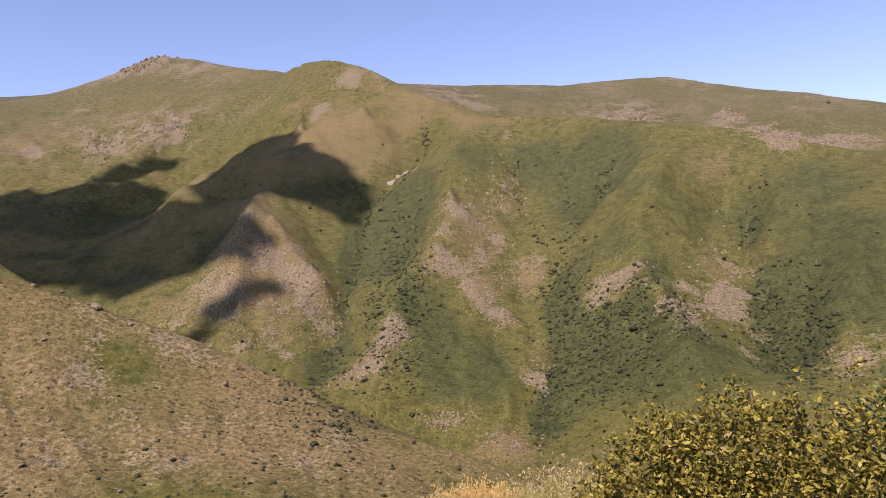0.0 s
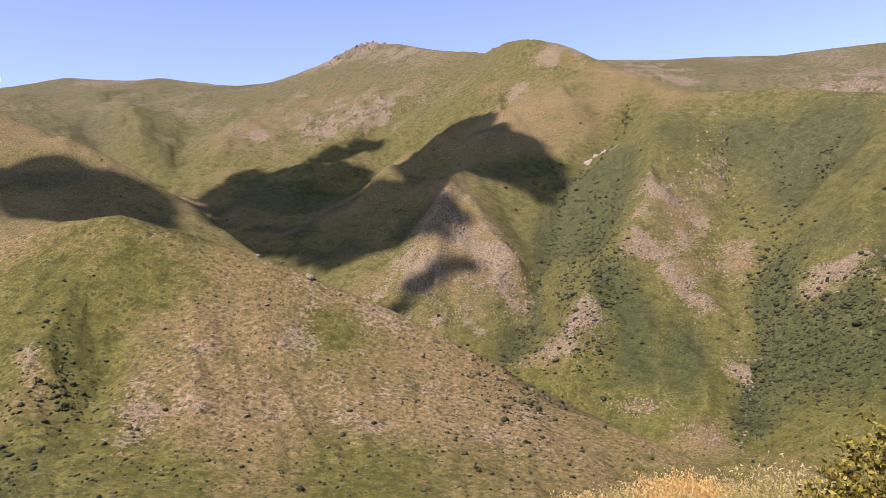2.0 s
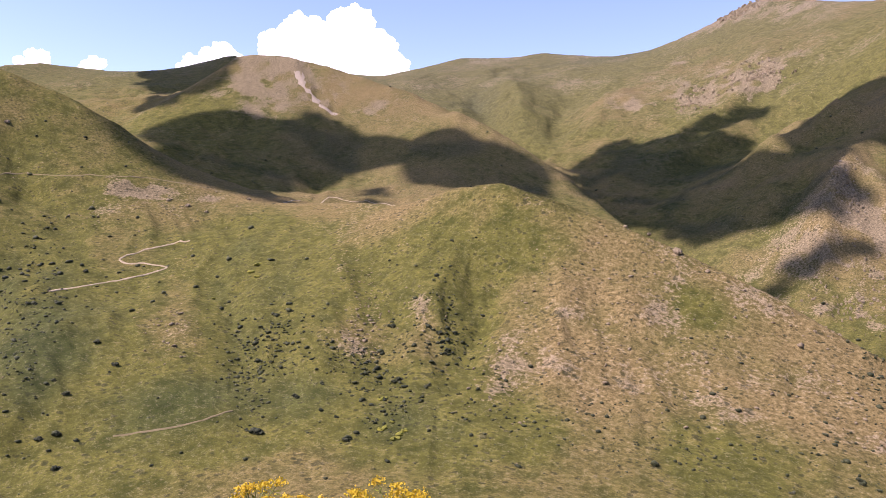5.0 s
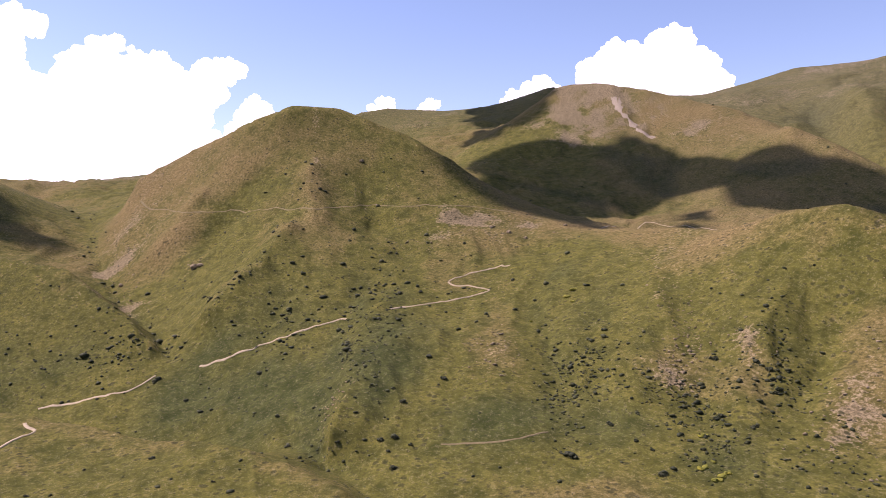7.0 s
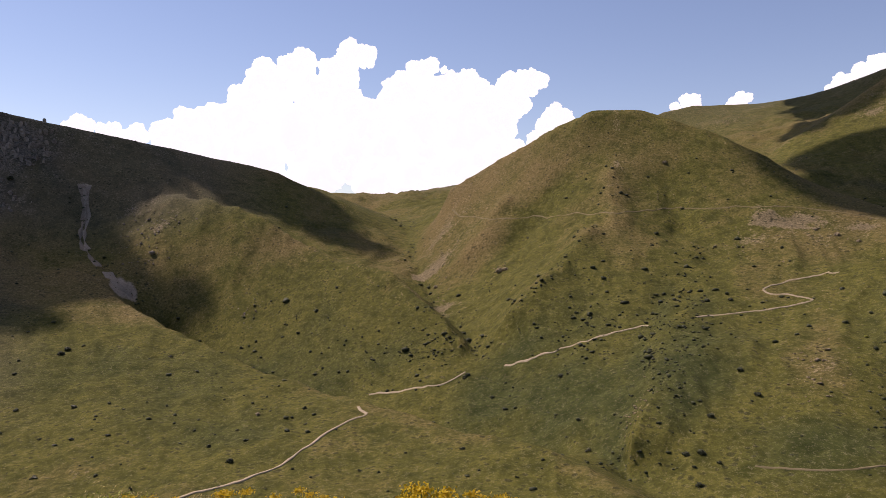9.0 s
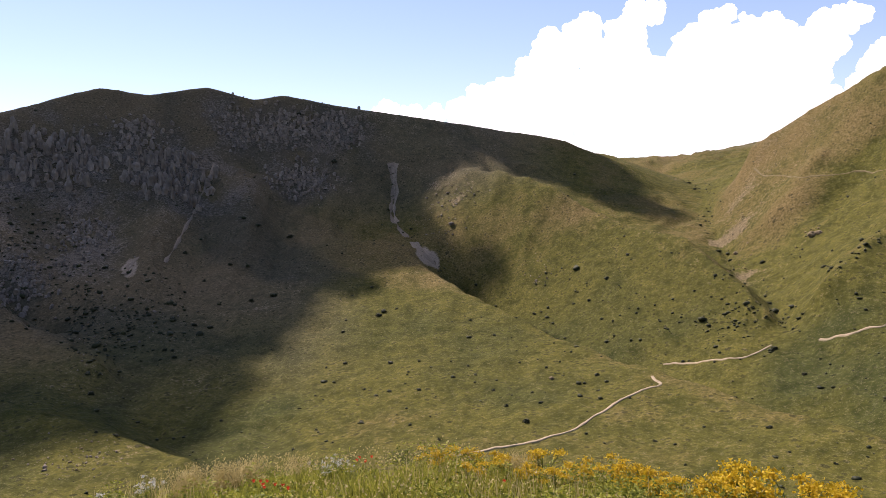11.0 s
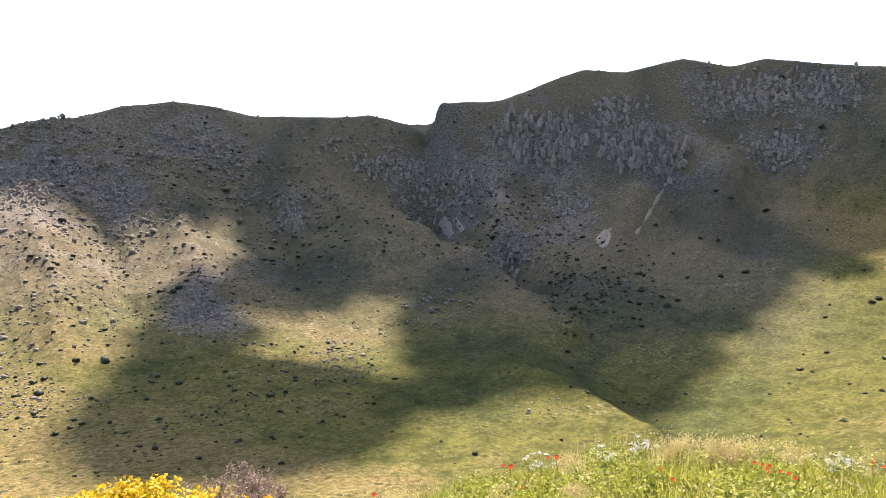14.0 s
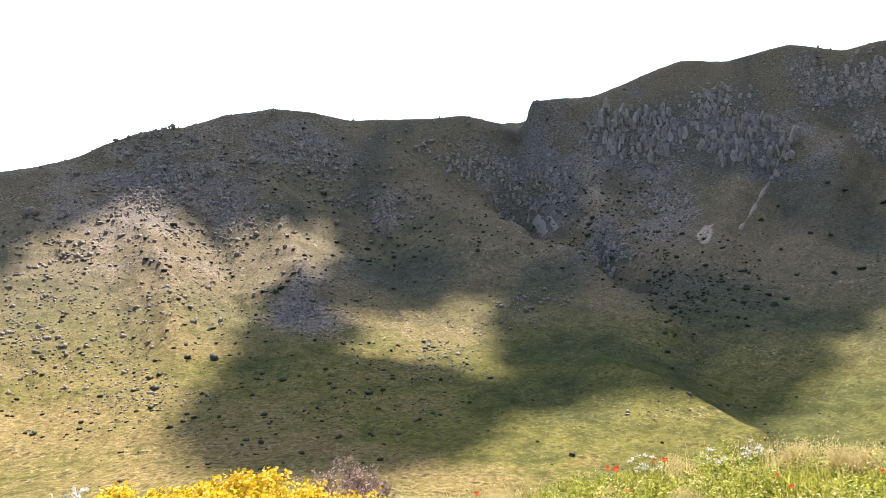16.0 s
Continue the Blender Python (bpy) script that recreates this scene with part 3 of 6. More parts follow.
    "lush_main": [(-7.3, 1069, 0.62, 0.088), (-7.9, 928, 0.62, 0.096), (-4.1, 1131, 2.20, 0.088), (-10.2, 852, 1.54, 0.074), (-0.2, 1435, 1.32, 0.037), (6.8, 1267, 2.64, 0.044), (12.3, 1225, 2.64, 0.052), (-0.6, 765, 2.20, 0.132), (12.8, 757, 2.64, 0.066), (24.9, 774, 2.20, 0.110), (-2.6, 824, 1.76, 0.110), (-5.4, 1119, 0.88, 0.088), (9.1, 843, 1.32, 0.096), (2.9, 752, 1.76, 0.110), (7.9, 703, 1.32, 0.118)],
    "lush_near": [(-40.8, 388, 1.76, 0.169), (-38.9, 457, 2.20, 0.052), (-43.1, 418, 1.32, 0.074), (-54.1, 500, 3.52, 0.110), (-23.8, 420, 1.32, 0.029), (-41.8, 289, 3.52, 0.081), (-22.7, 302, 5.71, 0.103), (-35.9, 299, 2.64, 0.088), (-57.7, 554, 2.64, 0.147), (-73.4, 533, 1.10, 0.155), (-75.0, 437, 1.32, 0.184), (-76.7, 392, 2.64, 0.147), (-81.4, 460, 3.95, 0.074), (-47.2, 306, 2.64, 0.074), (-70.8, 554, 1.76, 0.081), (-59.8, 479, 1.76, 0.110)],
    "lush_west": [(-118.3, 517, 5.27, 0.155), (-123.5, 506, 3.52, 0.110), (-104.1, 648, 3.08, 0.177), (-114.0, 540, 2.64, 0.103), (-126.1, 416, 3.52, 0.059), (-145.7, 373, 4.39, 0.081), (-136.9, 442, 1.32, 0.155), (-156.6, 657, 1.32, 0.081), (-139.1, 356, 1.76, 0.052), (-135.6, 509, 1.76, 0.103)],
    "dry_west": [(-170.1, 829, 8.79, 0.132), (-177.3, 630, 3.52, 0.125), (-159.7, 824, 5.27, 0.140), (-150.3, 861, 5.27, 0.162), (-140.6, 882, 5.27, 0.081), (-132.4, 948, 6.59, 0.118), (-124.9, 1015, 5.27, 0.059), (-162.8, 583, 5.27, 0.184), (-155.0, 601, 5.27, 0.118), (-143.2, 581, 2.64, 0.162), (-110.3, 1005, 4.39, 0.066), (-118.5, 1026, 4.39, 0.044)],
    "dry_slopes": [(-13.5, 1040, 2.20, 0.066), (-9.3, 1527, 2.20, 0.074), (2.5, 1356, 0.88, 0.059), (9.9, 1326, 3.52, 0.012), (3.2, 1197, 1.76, 0.081), (20.0, 1131, 2.64, 0.029), (-7.4, 1635, 2.20, 0.037), (-76.9, 684, 3.08, 0.052), (-80.3, 833, 3.52, 0.044), (-157.1, 473, 2.64, 0.081), (-177.2, 583, 2.64, 0.125), (-139.2, 335, 2.20, 0.037), (-47.8, 518, 5.27, 0.059)],
    "dry_near": [(-29.2, 444, 5.27, 0.074), (-26.3, 415, 6.59, 0.103), (-18.8, 420, 5.27, 0.096), (-20.9, 368, 7.91, 0.096), (-13.7, 388, 4.39, 0.096), (-28.9, 362, 5.27, 0.103), (-10.5, 360, 4.39, 0.074), (-22.2, 442, 3.52, 0.052), (-33.8, 425, 5.27, 0.088), (-26.9, 413, 5.27, 0.088), (-20.3, 406, 4.39, 0.088), (-31.4, 350, 5.27, 0.155), (-22.6, 352, 5.27, 0.103), (-16.1, 364, 4.39, 0.096), (-27.1, 297, 4.39, 0.103), (-8.0, 360, 4.39, 0.081), (-62.1, 679, 7.03, 0.103), (-87.5, 783, 2.64, 0.059), (-39.9, 400, 4.39, 0.140), (-49.3, 401, 2.64, 0.110), (-63.2, 401, 2.64, 0.096), (-77.0, 790, 4.39, 0.088), (-66.4, 596, 2.64, 0.081)],
    "lush_slope": [(-47.9, 437, 6.15, 0.103), (-43.1, 448, 3.52, 0.096), (-55.2, 473, 3.52, 0.125), (-45.0, 322, 3.52, 0.088), (-70.7, 429, 5.27, 0.184), (-57.6, 429, 3.52, 0.162), (-82.6, 524, 5.27, 0.096)],
    "lush_lit": [(-108.3, 891, 3.52, 0.081), (-104.4, 818, 3.52, 0.096), (-101.8, 748, 4.39, 0.074), (-98.7, 591, 4.39, 0.103), (-105.8, 385, 5.27, 0.118), (-99.5, 659, 3.52, 0.088), (-110.5, 466, 6.59, 0.169), (-102.4, 633, 6.59, 0.118), (-93.8, 577, 4.39, 0.096), (-80.7, 551, 5.27, 0.103)],
    "lush_foot": [(-154.9, 290, 6.59, 0.103)],
    "dry_foot": [(-178.0, 450, 7.0, 0.12), (-186.0, 360, 5.0, 0.12)],
    "lush_deep": [(-80.0, 430, 5.0, 0.12), (-72.5, 400, 3.5, 0.2), (-62.0, 335, 8.0, 0.12), (-54.0, 330, 6.0, 0.12), (-86.0, 470, 3.5, 0.10), (-46.0, 300, 5.0, 0.10)],
    "dotted_slope": [(-86.0, 640, 4.0, 0.15), (-79.0, 640, 5.0, 0.15), (-71.0, 640, 5.0, 0.12), (-92.0, 560, 3.0, 0.1), (-64.0, 540, 5.0, 0.12), (-98.0, 600, 4.0, 0.1), (-101.0, 430, 6.0, 0.12), (-109.0, 430, 6.0, 0.15), (-77.0, 780, 5.0, 0.06), (-102.0, 690, 3.0, 0.06)],
    "lush_right": [(15.9, 1045, 6.59, 0.081), (23.5, 1022, 5.27, 0.125), (28.7, 879, 3.52, 0.200), (19.6, 668, 4.39, 0.147), (3.3, 1253, 2.20, 0.059), (27.3, 1087, 4.39, 0.074), (13.7, 938, 3.52, 0.103), (16.8, 867, 3.52, 0.074), (24.4, 867, 3.52, 0.088), (-2.1, 1246, 1.32, 0.088)],
    "lush_low": [(-145.8, 336, 6.59, 0.132), (-128.8, 372, 6.59, 0.155)],
}
# Dirt tracks: bearing and distance of their bends.
TRACKS = {
    "crossing": [(-95.77, 529), (-94.93, 527), (-92.96, 517), (-90.79, 509), (-89.5, 511), (-88.31, 519)],
    "lower": [(-112.33, 300), (-110.4, 299), (-108.01, 306), (-105.81, 309), (-103.59, 319), (-101.81, 331), (-100.03, 351), (-98.69, 366), (-97.36, 377), (-96.21, 380), (-95.95, 384), (-96.39, 392), (-96.57, 399)],
    "slope": [(-85.27, 513), (-84.77, 509), (-84.26, 509), (-83.75, 507), (-83.23, 505), (-82.73, 507), (-82.23, 507), (-81.73, 507), (-81.23, 509), (-80.72, 511), (-80.22, 511), (-79.71, 511), (-79.2, 509), (-78.69, 509), (-78.18, 511), (-77.66, 511), (-77.14, 513), (-76.62, 513), (-76.1, 515), (-75.56, 517), (-75.03, 519), (-74.5, 517)],
    "zigzag": [(-71.12, 513), (-70.64, 517), (-70.17, 521), (-69.69, 521), (-69.22, 521), (-68.75, 523), (-68.28, 527), (-67.81, 529), (-67.34, 531), (-66.87, 531), (-66.4, 533), (-65.94, 535), (-65.48, 537), (-65.03, 539), (-64.58, 541), (-64.14, 543), (-63.7, 545), (-63.45, 547), (-63.9, 552), (-64.36, 556), (-64.82, 560), (-65.29, 562), (-65.75, 562), (-66.22, 564), (-66.64, 571), (-66.36, 575), (-65.93, 580), (-65.48, 584), (-65.03, 589), (-64.58, 591), (-64.13, 595), (-63.68, 598), (-63.23, 602), (-62.78, 604), (-62.33, 602), (-61.88, 602)],
    "saddle": [(-46.71, 960), (-49.86, 1004), (-52.29, 987), (-55.20, 687)],
    "upper": [(-89.44, 940), (-88.83, 908), (-88.1, 888), (-87.34, 865), (-86.57, 823), (-85.81, 817), (-85.03, 810), (-84.26, 807), (-83.48, 804), (-82.7, 801), (-81.92, 786), (-81.13, 768), (-80.35, 757), (-79.56, 748), (-78.77, 731), (-77.98, 726), (-77.19, 712), (-76.4, 715), (-75.61, 731), (-74.82, 740), (-74.03, 742), (-73.24, 751), (-72.45, 754), (-71.67, 748), (-70.88, 742), (-70.1, 737), (-69.32, 737), (-68.54, 740), (-67.76, 737), (-66.99, 737), (-66.22, 737), (-65.46, 740), (-64.69, 742), (-63.94, 742), (-63.19, 742), (-62.45, 742), (-61.71, 742), (-60.99, 740), (-60.27, 740), (-59.56, 734)],
    "foot_path": [(-67.05, 314), (-63.54, 314), (-60.92, 316), (-58.75, 323)],
}
# Bare scree on the steep ground: bearing and distance along it.
SCREE = {
    "chute": [(-116.31, 987), (-116.08, 971), (-116.02, 960), (-116.20, 933), (-116.31, 907), (-115.74, 876), (-115.10, 838)],
    "chute_foot": [(-114.59, 826), (-114.07, 796), (-113.56, 788), (-112.97, 790)],
    "scree_line": [(-129.32, 967), (-129.67, 941), (-130.27, 916), (-130.84, 879), (-131.93, 799), (-133.07, 730)],
    "scar": [(-54.21, 1536), (-53.77, 1485), (-53.18, 1468), (-52.35, 1435), (-51.28, 1419)],
    "pale_gully": [(-1.50, 1371), (-2.40, 1395), (-3.22, 1364), (-3.95, 1341)],
    "slip": [(-147.81, 832), (-147.40, 818), (-147.09, 799)],
    "slip_short": [(-146.76, 821), (-146.43, 807), (-146.19, 793)],
    "slab": [(-134.96, 736), (-135.47, 719), (-135.81, 703)],
    "streak": [(-115.81, 987), (-116.02, 971), (-115.87, 949), (-116.08, 917), (-115.86, 891)],
}
# Single shrubs: bearing, distance and width.
SHRUBS = [
    [(-117.55, 571, 4.3), (-117.05, 581, 4.9), (-108.49, 513, 2.7), (-110.31, 555, 2.5), (-106.77, 546, 2.0), (-116.84, 408, 2.7), (-118.75, 422, 2.4), (-111.77, 419, 2.7), (-114.42, 460, 2.1), (-107.66, 368, 2.6), (-106.15, 337, 3.1), (-105.02, 367, 2.3), (-108.66, 394, 1.7), (-119.07, 366, 2.4), (-113.01, 324, 1.8), (-120.11, 481, 2.2), (-103.03, 620, 2.7), (-104.46, 520, 2.1), (-101.33, 689, 2.2), (-98.96, 664, 2.2), (-99.33, 593, 2.4), (-105.41, 682, 3.6), (-101.55, 319, 1.5), (-106.95, 308, 1.4), (-115.37, 434, 1.6), (-113.66, 359, 1.3), (-100.58, 385, 1.3), (-91.63, 593, 2.6), (-80.94, 467, 4.6), (-79.56, 399, 2.8)],
    [(-84.39, 444, 2.6), (-86.20, 473, 3.2), (-88.14, 512, 3.9), (-90.74, 457, 2.6), (-77.92, 323, 2.2), (-66.93, 379, 3.4), (-70.07, 354, 3.5), (-70.59, 323, 3.5), (-68.04, 408, 3.2), (-70.77, 366, 2.2), (-69.35, 316, 1.9), (-71.14, 313, 1.9), (-75.03, 320, 1.9), (-92.87, 324, 1.5), (-88.44, 320, 2.3), (-96.44, 309, 2.0), (-94.99, 303, 1.7), (-84.24, 285, 1.3), (-82.32, 291, 1.1), (-74.40, 429, 1.9), (-81.16, 503, 2.2), (-68.83, 554, 3.8), (-71.66, 322, 3.2), (-70.82, 300, 3.0), (-67.27, 373, 1.5), (-73.77, 354, 1.7), (-75.61, 401, 2.0), (-78.82, 362, 2.5), (-79.92, 554, 1.9), (-79.45, 533, 1.8)],
    [(-79.01, 536, 1.9), (-80.18, 548, 1.9), (-92.54, 563, 2.9), (-93.47, 573, 2.5), (-89.61, 569, 2.1), (-95.60, 577, 2.4), (-182.04, 354, 1.9), (-180.93, 364, 1.1), (-178.44, 356, 1.6), (-177.35, 360, 1.7), (-180.28, 386, 1.5), (-173.81, 368, 1.7), (-173.40, 344, 1.1), (-170.21, 362, 1.7), (-169.04, 377, 1.4), (-169.88, 390, 2.1), (-169.41, 333, 2.3), (-169.12, 318, 1.7), (-172.38, 300, 0.8), (-170.36, 274, 0.8), (-173.73, 262, 1.0), (-165.54, 292, 1.1), (-163.90, 290, 2.0), (-163.32, 342, 1.3), (-161.35, 362, 1.4), (-160.36, 360, 1.9), (-160.77, 331, 1.8), (-159.44, 336, 1.0), (-157.74, 313, 1.7), (-157.25, 344, 1.1)],
    [(-161.52, 295, 1.6), (-160.49, 279, 1.3), (-153.61, 340, 1.6), (-162.22, 256, 1.0), (-171.82, 314, 1.2), (-167.23, 331, 1.0), (-165.41, 340, 1.0), (-148.35, 284, 1.0), (-147.31, 258, 0.8), (-145.76, 268, 1.9), (-132.97, 403, 1.5), (-129.58, 412, 1.9), (-127.52, 384, 1.1), (-124.35, 343, 1.3), (-136.81, 350, 1.6), (-138.08, 360, 1.4), (-135.62, 356, 1.1), (-121.32, 345, 0.9), (-123.79, 408, 1.5), (-119.29, 366, 1.3), (-126.39, 821, 5.1), (-124.06, 844, 7.1), (-127.37, 829, 4.6), (-143.85, 753, 6.0), (-138.38, 641, 3.9), (-137.45, 668, 3.8), (-125.40, 644, 5.5), (-127.11, 637, 3.9), (-132.75, 528, 2.6), (-133.33, 542, 2.7)],
    [(-131.61, 769, 3.8), (-128.48, 723, 3.6), (-127.26, 723, 3.6), (-130.38, 692, 3.0), (-129.40, 635, 3.1), (-120.53, 991, 6.1), (-42.48, 364, 3.2), (-43.85, 331, 2.2), (-56.92, 300, 4.0), (-46.32, 340, 3.4), (-54.07, 329, 2.5), (-62.42, 292, 1.6), (-41.42, 325, 1.4), (-41.88, 306, 1.4), (-41.18, 302, 1.3), (-40.82, 316, 1.2), (-40.43, 361, 1.4), (-46.50, 457, 2.0), (-47.06, 465, 1.8), (-52.24, 397, 1.3), (-51.03, 306, 2.4), (-44.90, 393, 1.7), (-43.78, 289, 1.9), (-64.52, 285, 1.6), (-64.07, 340, 1.3), (-46.82, 394, 3.9), (-43.13, 379, 4.2), (-47.39, 307, 2.0), (-40.66, 299, 1.3), (-42.68, 362, 2.4)],
    [(-46.61, 338, 2.6), (-44.09, 329, 1.6), (-35.29, 295, 1.6), (-38.87, 265, 1.2), (-40.05, 277, 1.1), (-40.61, 361, 1.4), (-42.23, 306, 1.0), (-41.50, 300, 1.0), (-40.66, 299, 1.0), (-57.16, 302, 3.7), (-50.14, 284, 3.8), (-40.84, 351, 1.2), (-41.65, 325, 1.1), (-41.01, 314, 1.0), (-54.23, 331, 2.6), (-52.20, 313, 2.1), (-12.78, 309, 2.4), (-15.54, 323, 1.8), (-17.04, 285, 1.6), (-10.30, 309, 2.4), (-4.79, 356, 1.6), (-1.43, 360, 2.0), (-10.14, 300, 1.7), (-11.89, 295, 1.6), (-11.19, 297, 1.1), (-9.09, 348, 3.1), (0.34, 366, 2.4), (-3.03, 390, 2.2), (-10.84, 335, 1.5), (-26.44, 282, 3.1)],
    [(-24.69, 287, 1.6), (-22.12, 264, 1.7), (20.78, 944, 6.5), (28.13, 2458, 9.7), (16.94, 949, 3.7), (15.16, 949, 2.3), (26.86, 907, 6.2)],
]
BOULDERS = [(-25.30, 460, 5.6), (-27.37, 1157, 7.1), (-29.12, 1016, 5.5), (-23.17, 452, 2.8), (-20.65, 444, 2.4), (-16.01, 429, 2.0), (-18.94, 437, 2.0), (-85.72, 719, 7.7), (-85.32, 715, 5.5), (-63.38, 699, 4.3), (-62.06, 687, 4.7), (-57.75, 707, 3.8), (-60.75, 676, 3.6), (-90.67, 783, 5.4), (-73.52, 810, 5.0), (-104.14, 409, 2.7)]
BROOM_SHRUBS = [(-57.15, 509, 7.0), (-57.56, 498, 6.1), (-57.00, 489, 4.5), (-60.20, 473, 3.6), (-47.39, 322, 3.5), (-46.16, 287, 4.4), (-47.53, 292, 3.6), (-45.60, 290, 3.6), (-46.69, 299, 2.8), (-46.53, 284, 4.8), (-47.29, 294, 3.2), (-47.62, 320, 2.9)]
# Smaller spurs (1) and gullies (-1): half width as a share of the distance, bearings and distances along them.
FOLDS = [
    (1, 0.020, [(-7.8, 1720), (-10.5, 1635), (-13.5, 1644), (-16.5, 1653)]),
    (-1, 0.020, [(-13.1, 1653), (-15.6, 1653), (-18.6, 1607), (-21.4, 1519)]),
    (1, 0.020, [(-11.1, 1356), (-15.3, 1395), (-19.0, 1326), (-22.2, 1296)]),
    (-1, 0.020, [(-14.2, 1873), (-18.8, 1750), (-22.8, 1663), (-26.5, 1527)]),
    (1, 0.020, [(-19.9, 1862), (-22.3, 1720), (-25.4, 1589), (-28.3, 1485)]),
    (1, 0.020, [(-7.3, 1710), (-5.5, 1580), (-3.7, 1451)]),
    (-1, 0.020, [(-3.0, 1616), (-2.1, 1510), (-1.3, 1427)]),
    (1, 0.020, [(2.1, 1411), (4.6, 1253), (7.4, 1106)]),
    (-1, 0.020, [(15.7, 1204), (13.0, 1164), (10.6, 1087)]),
    (-1, 0.020, [(4.2, 1033), (6.2, 917), (7.0, 770)]),
    (1, 0.020, [(-14.2, 1170), (-11.8, 1075), (-9.9, 987), (-8.3, 933)]),
    (-1, 0.020, [(-18.5, 1045), (-15.8, 923), (-12.7, 847)]),
    (-1, 0.020, [(21.9, 1151), (20.1, 1045), (18.4, 902)]),
    (1, 0.020, [(25.6, 1177), (24.3, 1022), (23.1, 907)]),
    (-1, 0.020, [(27.8, 1106), (26.8, 928), (25.6, 765)]),
    (1, 0.020, [(30.5, 1093), (29.5, 877), (28.6, 715)]),
    (1, 0.020, [(17.7, 1218), (14.3, 1100), (11.2, 1033)]),
    (-1, 0.020, [(4.2, 1341), (5.0, 1246), (6.5, 1151)]),
    (1, 0.020, [(13.9, 862), (16.6, 744), (19.5, 646)]),
    (-1, 0.020, [(-0.7, 1289), (-2.3, 1144), (-3.8, 938)]),
    (1, 0.020, [(2.3, 1177), (0.3, 1004), (-1.1, 938)]),
    (-1, 0.024, [(-37.2, 454), (-39.0, 422), (-41.7, 362), (-43.5, 300)]),
    (-1, 0.024, [(-45.5, 462), (-46.7, 390), (-48.2, 320)]),
    (1, 0.024, [(-42.7, 462), (-44.2, 401), (-45.8, 335)]),
    (1, 0.024, [(-34.6, 452), (-33.7, 388), (-34.5, 313)]),
    (-1, 0.024, [(-28.6, 403), (-24.8, 371), (-22.7, 322)]),
    (1, 0.024, [(-51.6, 509), (-49.9, 417), (-49.7, 333)]),
    (-1, 0.024, [(-54.8, 512), (-54.8, 406), (-55.8, 340)]),
    (1, 0.024, [(-30.3, 429), (-26.9, 386), (-23.5, 362)]),
    (-1, 0.024, [(-33.4, 2133), (-34.1, 1926), (-34.4, 1710)]),
    (1, 0.024, [(-29.5, 2027), (-31.3, 1780), (-33.1, 1682)]),
    (1, 0.024, [(-38.5, 2430), (-37.7, 1993), (-36.1, 1750)]),
    (-1, 0.024, [(-41.9, 2296), (-39.5, 1993), (-37.0, 1239)]),
    (-1, 0.024, [(-80.3, 857), (-82.8, 796), (-85.7, 740)]),
    (1, 0.024, [(-84.0, 872), (-87.1, 805), (-89.4, 792)]),
    (1, 0.024, [(-77.0, 852), (-77.1, 765), (-76.9, 668)]),
    (-1, 0.024, [(-72.7, 824), (-73.0, 765), (-71.7, 672)]),
    (1, 0.024, [(-70.8, 580), (-73.3, 460), (-75.0, 348)]),
    (-1, 0.024, [(-73.4, 586), (-75.1, 481), (-76.3, 401)]),
    (-1, 0.024, [(-60.7, 545), (-58.7, 422), (-57.5, 327)]),
    (1, 0.024, [(-55.1, 495), (-53.3, 388), (-52.0, 325)]),
    (-1, 0.024, [(-49.4, 503), (-48.9, 415), (-49.6, 336)]),
    (1, 0.024, [(-44.8, 484), (-43.9, 403), (-43.8, 329)]),
    (-1, 0.024, [(-40.4, 465), (-39.9, 415), (-40.2, 335)]),
    (-1, 0.022, [(-150.1, 877), (-148.2, 761), (-145.3, 593)]),
    (1, 0.022, [(-156.2, 852), (-153.9, 695), (-150.7, 567)]),
    (-1, 0.022, [(-161.3, 838), (-160.0, 719), (-158.2, 567)]),
    (1, 0.022, [(-168.6, 847), (-166.6, 676), (-165.9, 527)]),
    (-1, 0.022, [(-173.7, 783), (-171.5, 653), (-170.2, 442)]),
    (1, 0.022, [(-177.0, 748), (-175.8, 573), (-175.2, 410)]),
    (1, 0.022, [(-132.4, 887), (-134.1, 719), (-135.1, 603)]),
    (1, 0.022, [(-127.4, 993), (-127.1, 847), (-128.7, 683)]),
    (-1, 0.022, [(-129.7, 982), (-130.1, 857), (-131.4, 664)]),
    (-1, 0.022, [(-123.5, 971), (-124.2, 862), (-126.1, 657)]),
    (1, 0.022, [(-144.0, 902), (-142.9, 778), (-140.9, 646)]),
    (-1, 0.022, [(-179.2, 711), (-179.0, 554), (-178.9, 413)]),
    (1, 0.016, [(-13.2, 1433), (-14.9, 1379), (-17.6, 1480), (-19.8, 1318), (-22.9, 1238)]),
    (-1, 0.014, [(-14.1, 1323), (-16.7, 1320), (-19.0, 1254), (-21.2, 1205), (-23.8, 1162)]),
    (1, 0.014, [(-19.7, 1681), (-22.7, 1594), (-25.7, 1508), (-28.9, 1455)]),
    (-1, 0.012, [(-18.9, 1615), (-21.9, 1564), (-24.9, 1463), (-27.8, 1377)]),
    (1, 0.016, [(-14.2, 1164), (-14.6, 1117), (-15.6, 1045), (-16.6, 994), (-18.8, 959)]),
    (-1, 0.014, [(-16.8, 1196), (-17.8, 1104), (-19.1, 1047), (-21.4, 1010)]),
    (-1, 0.014, [(-10.7, 1212), (-9.9, 1142), (-8.6, 1104), (-7.6, 1085)]),
    (1, 0.012, [(-12.1, 1067), (-10.4, 1008), (-8.3, 979)]),
]
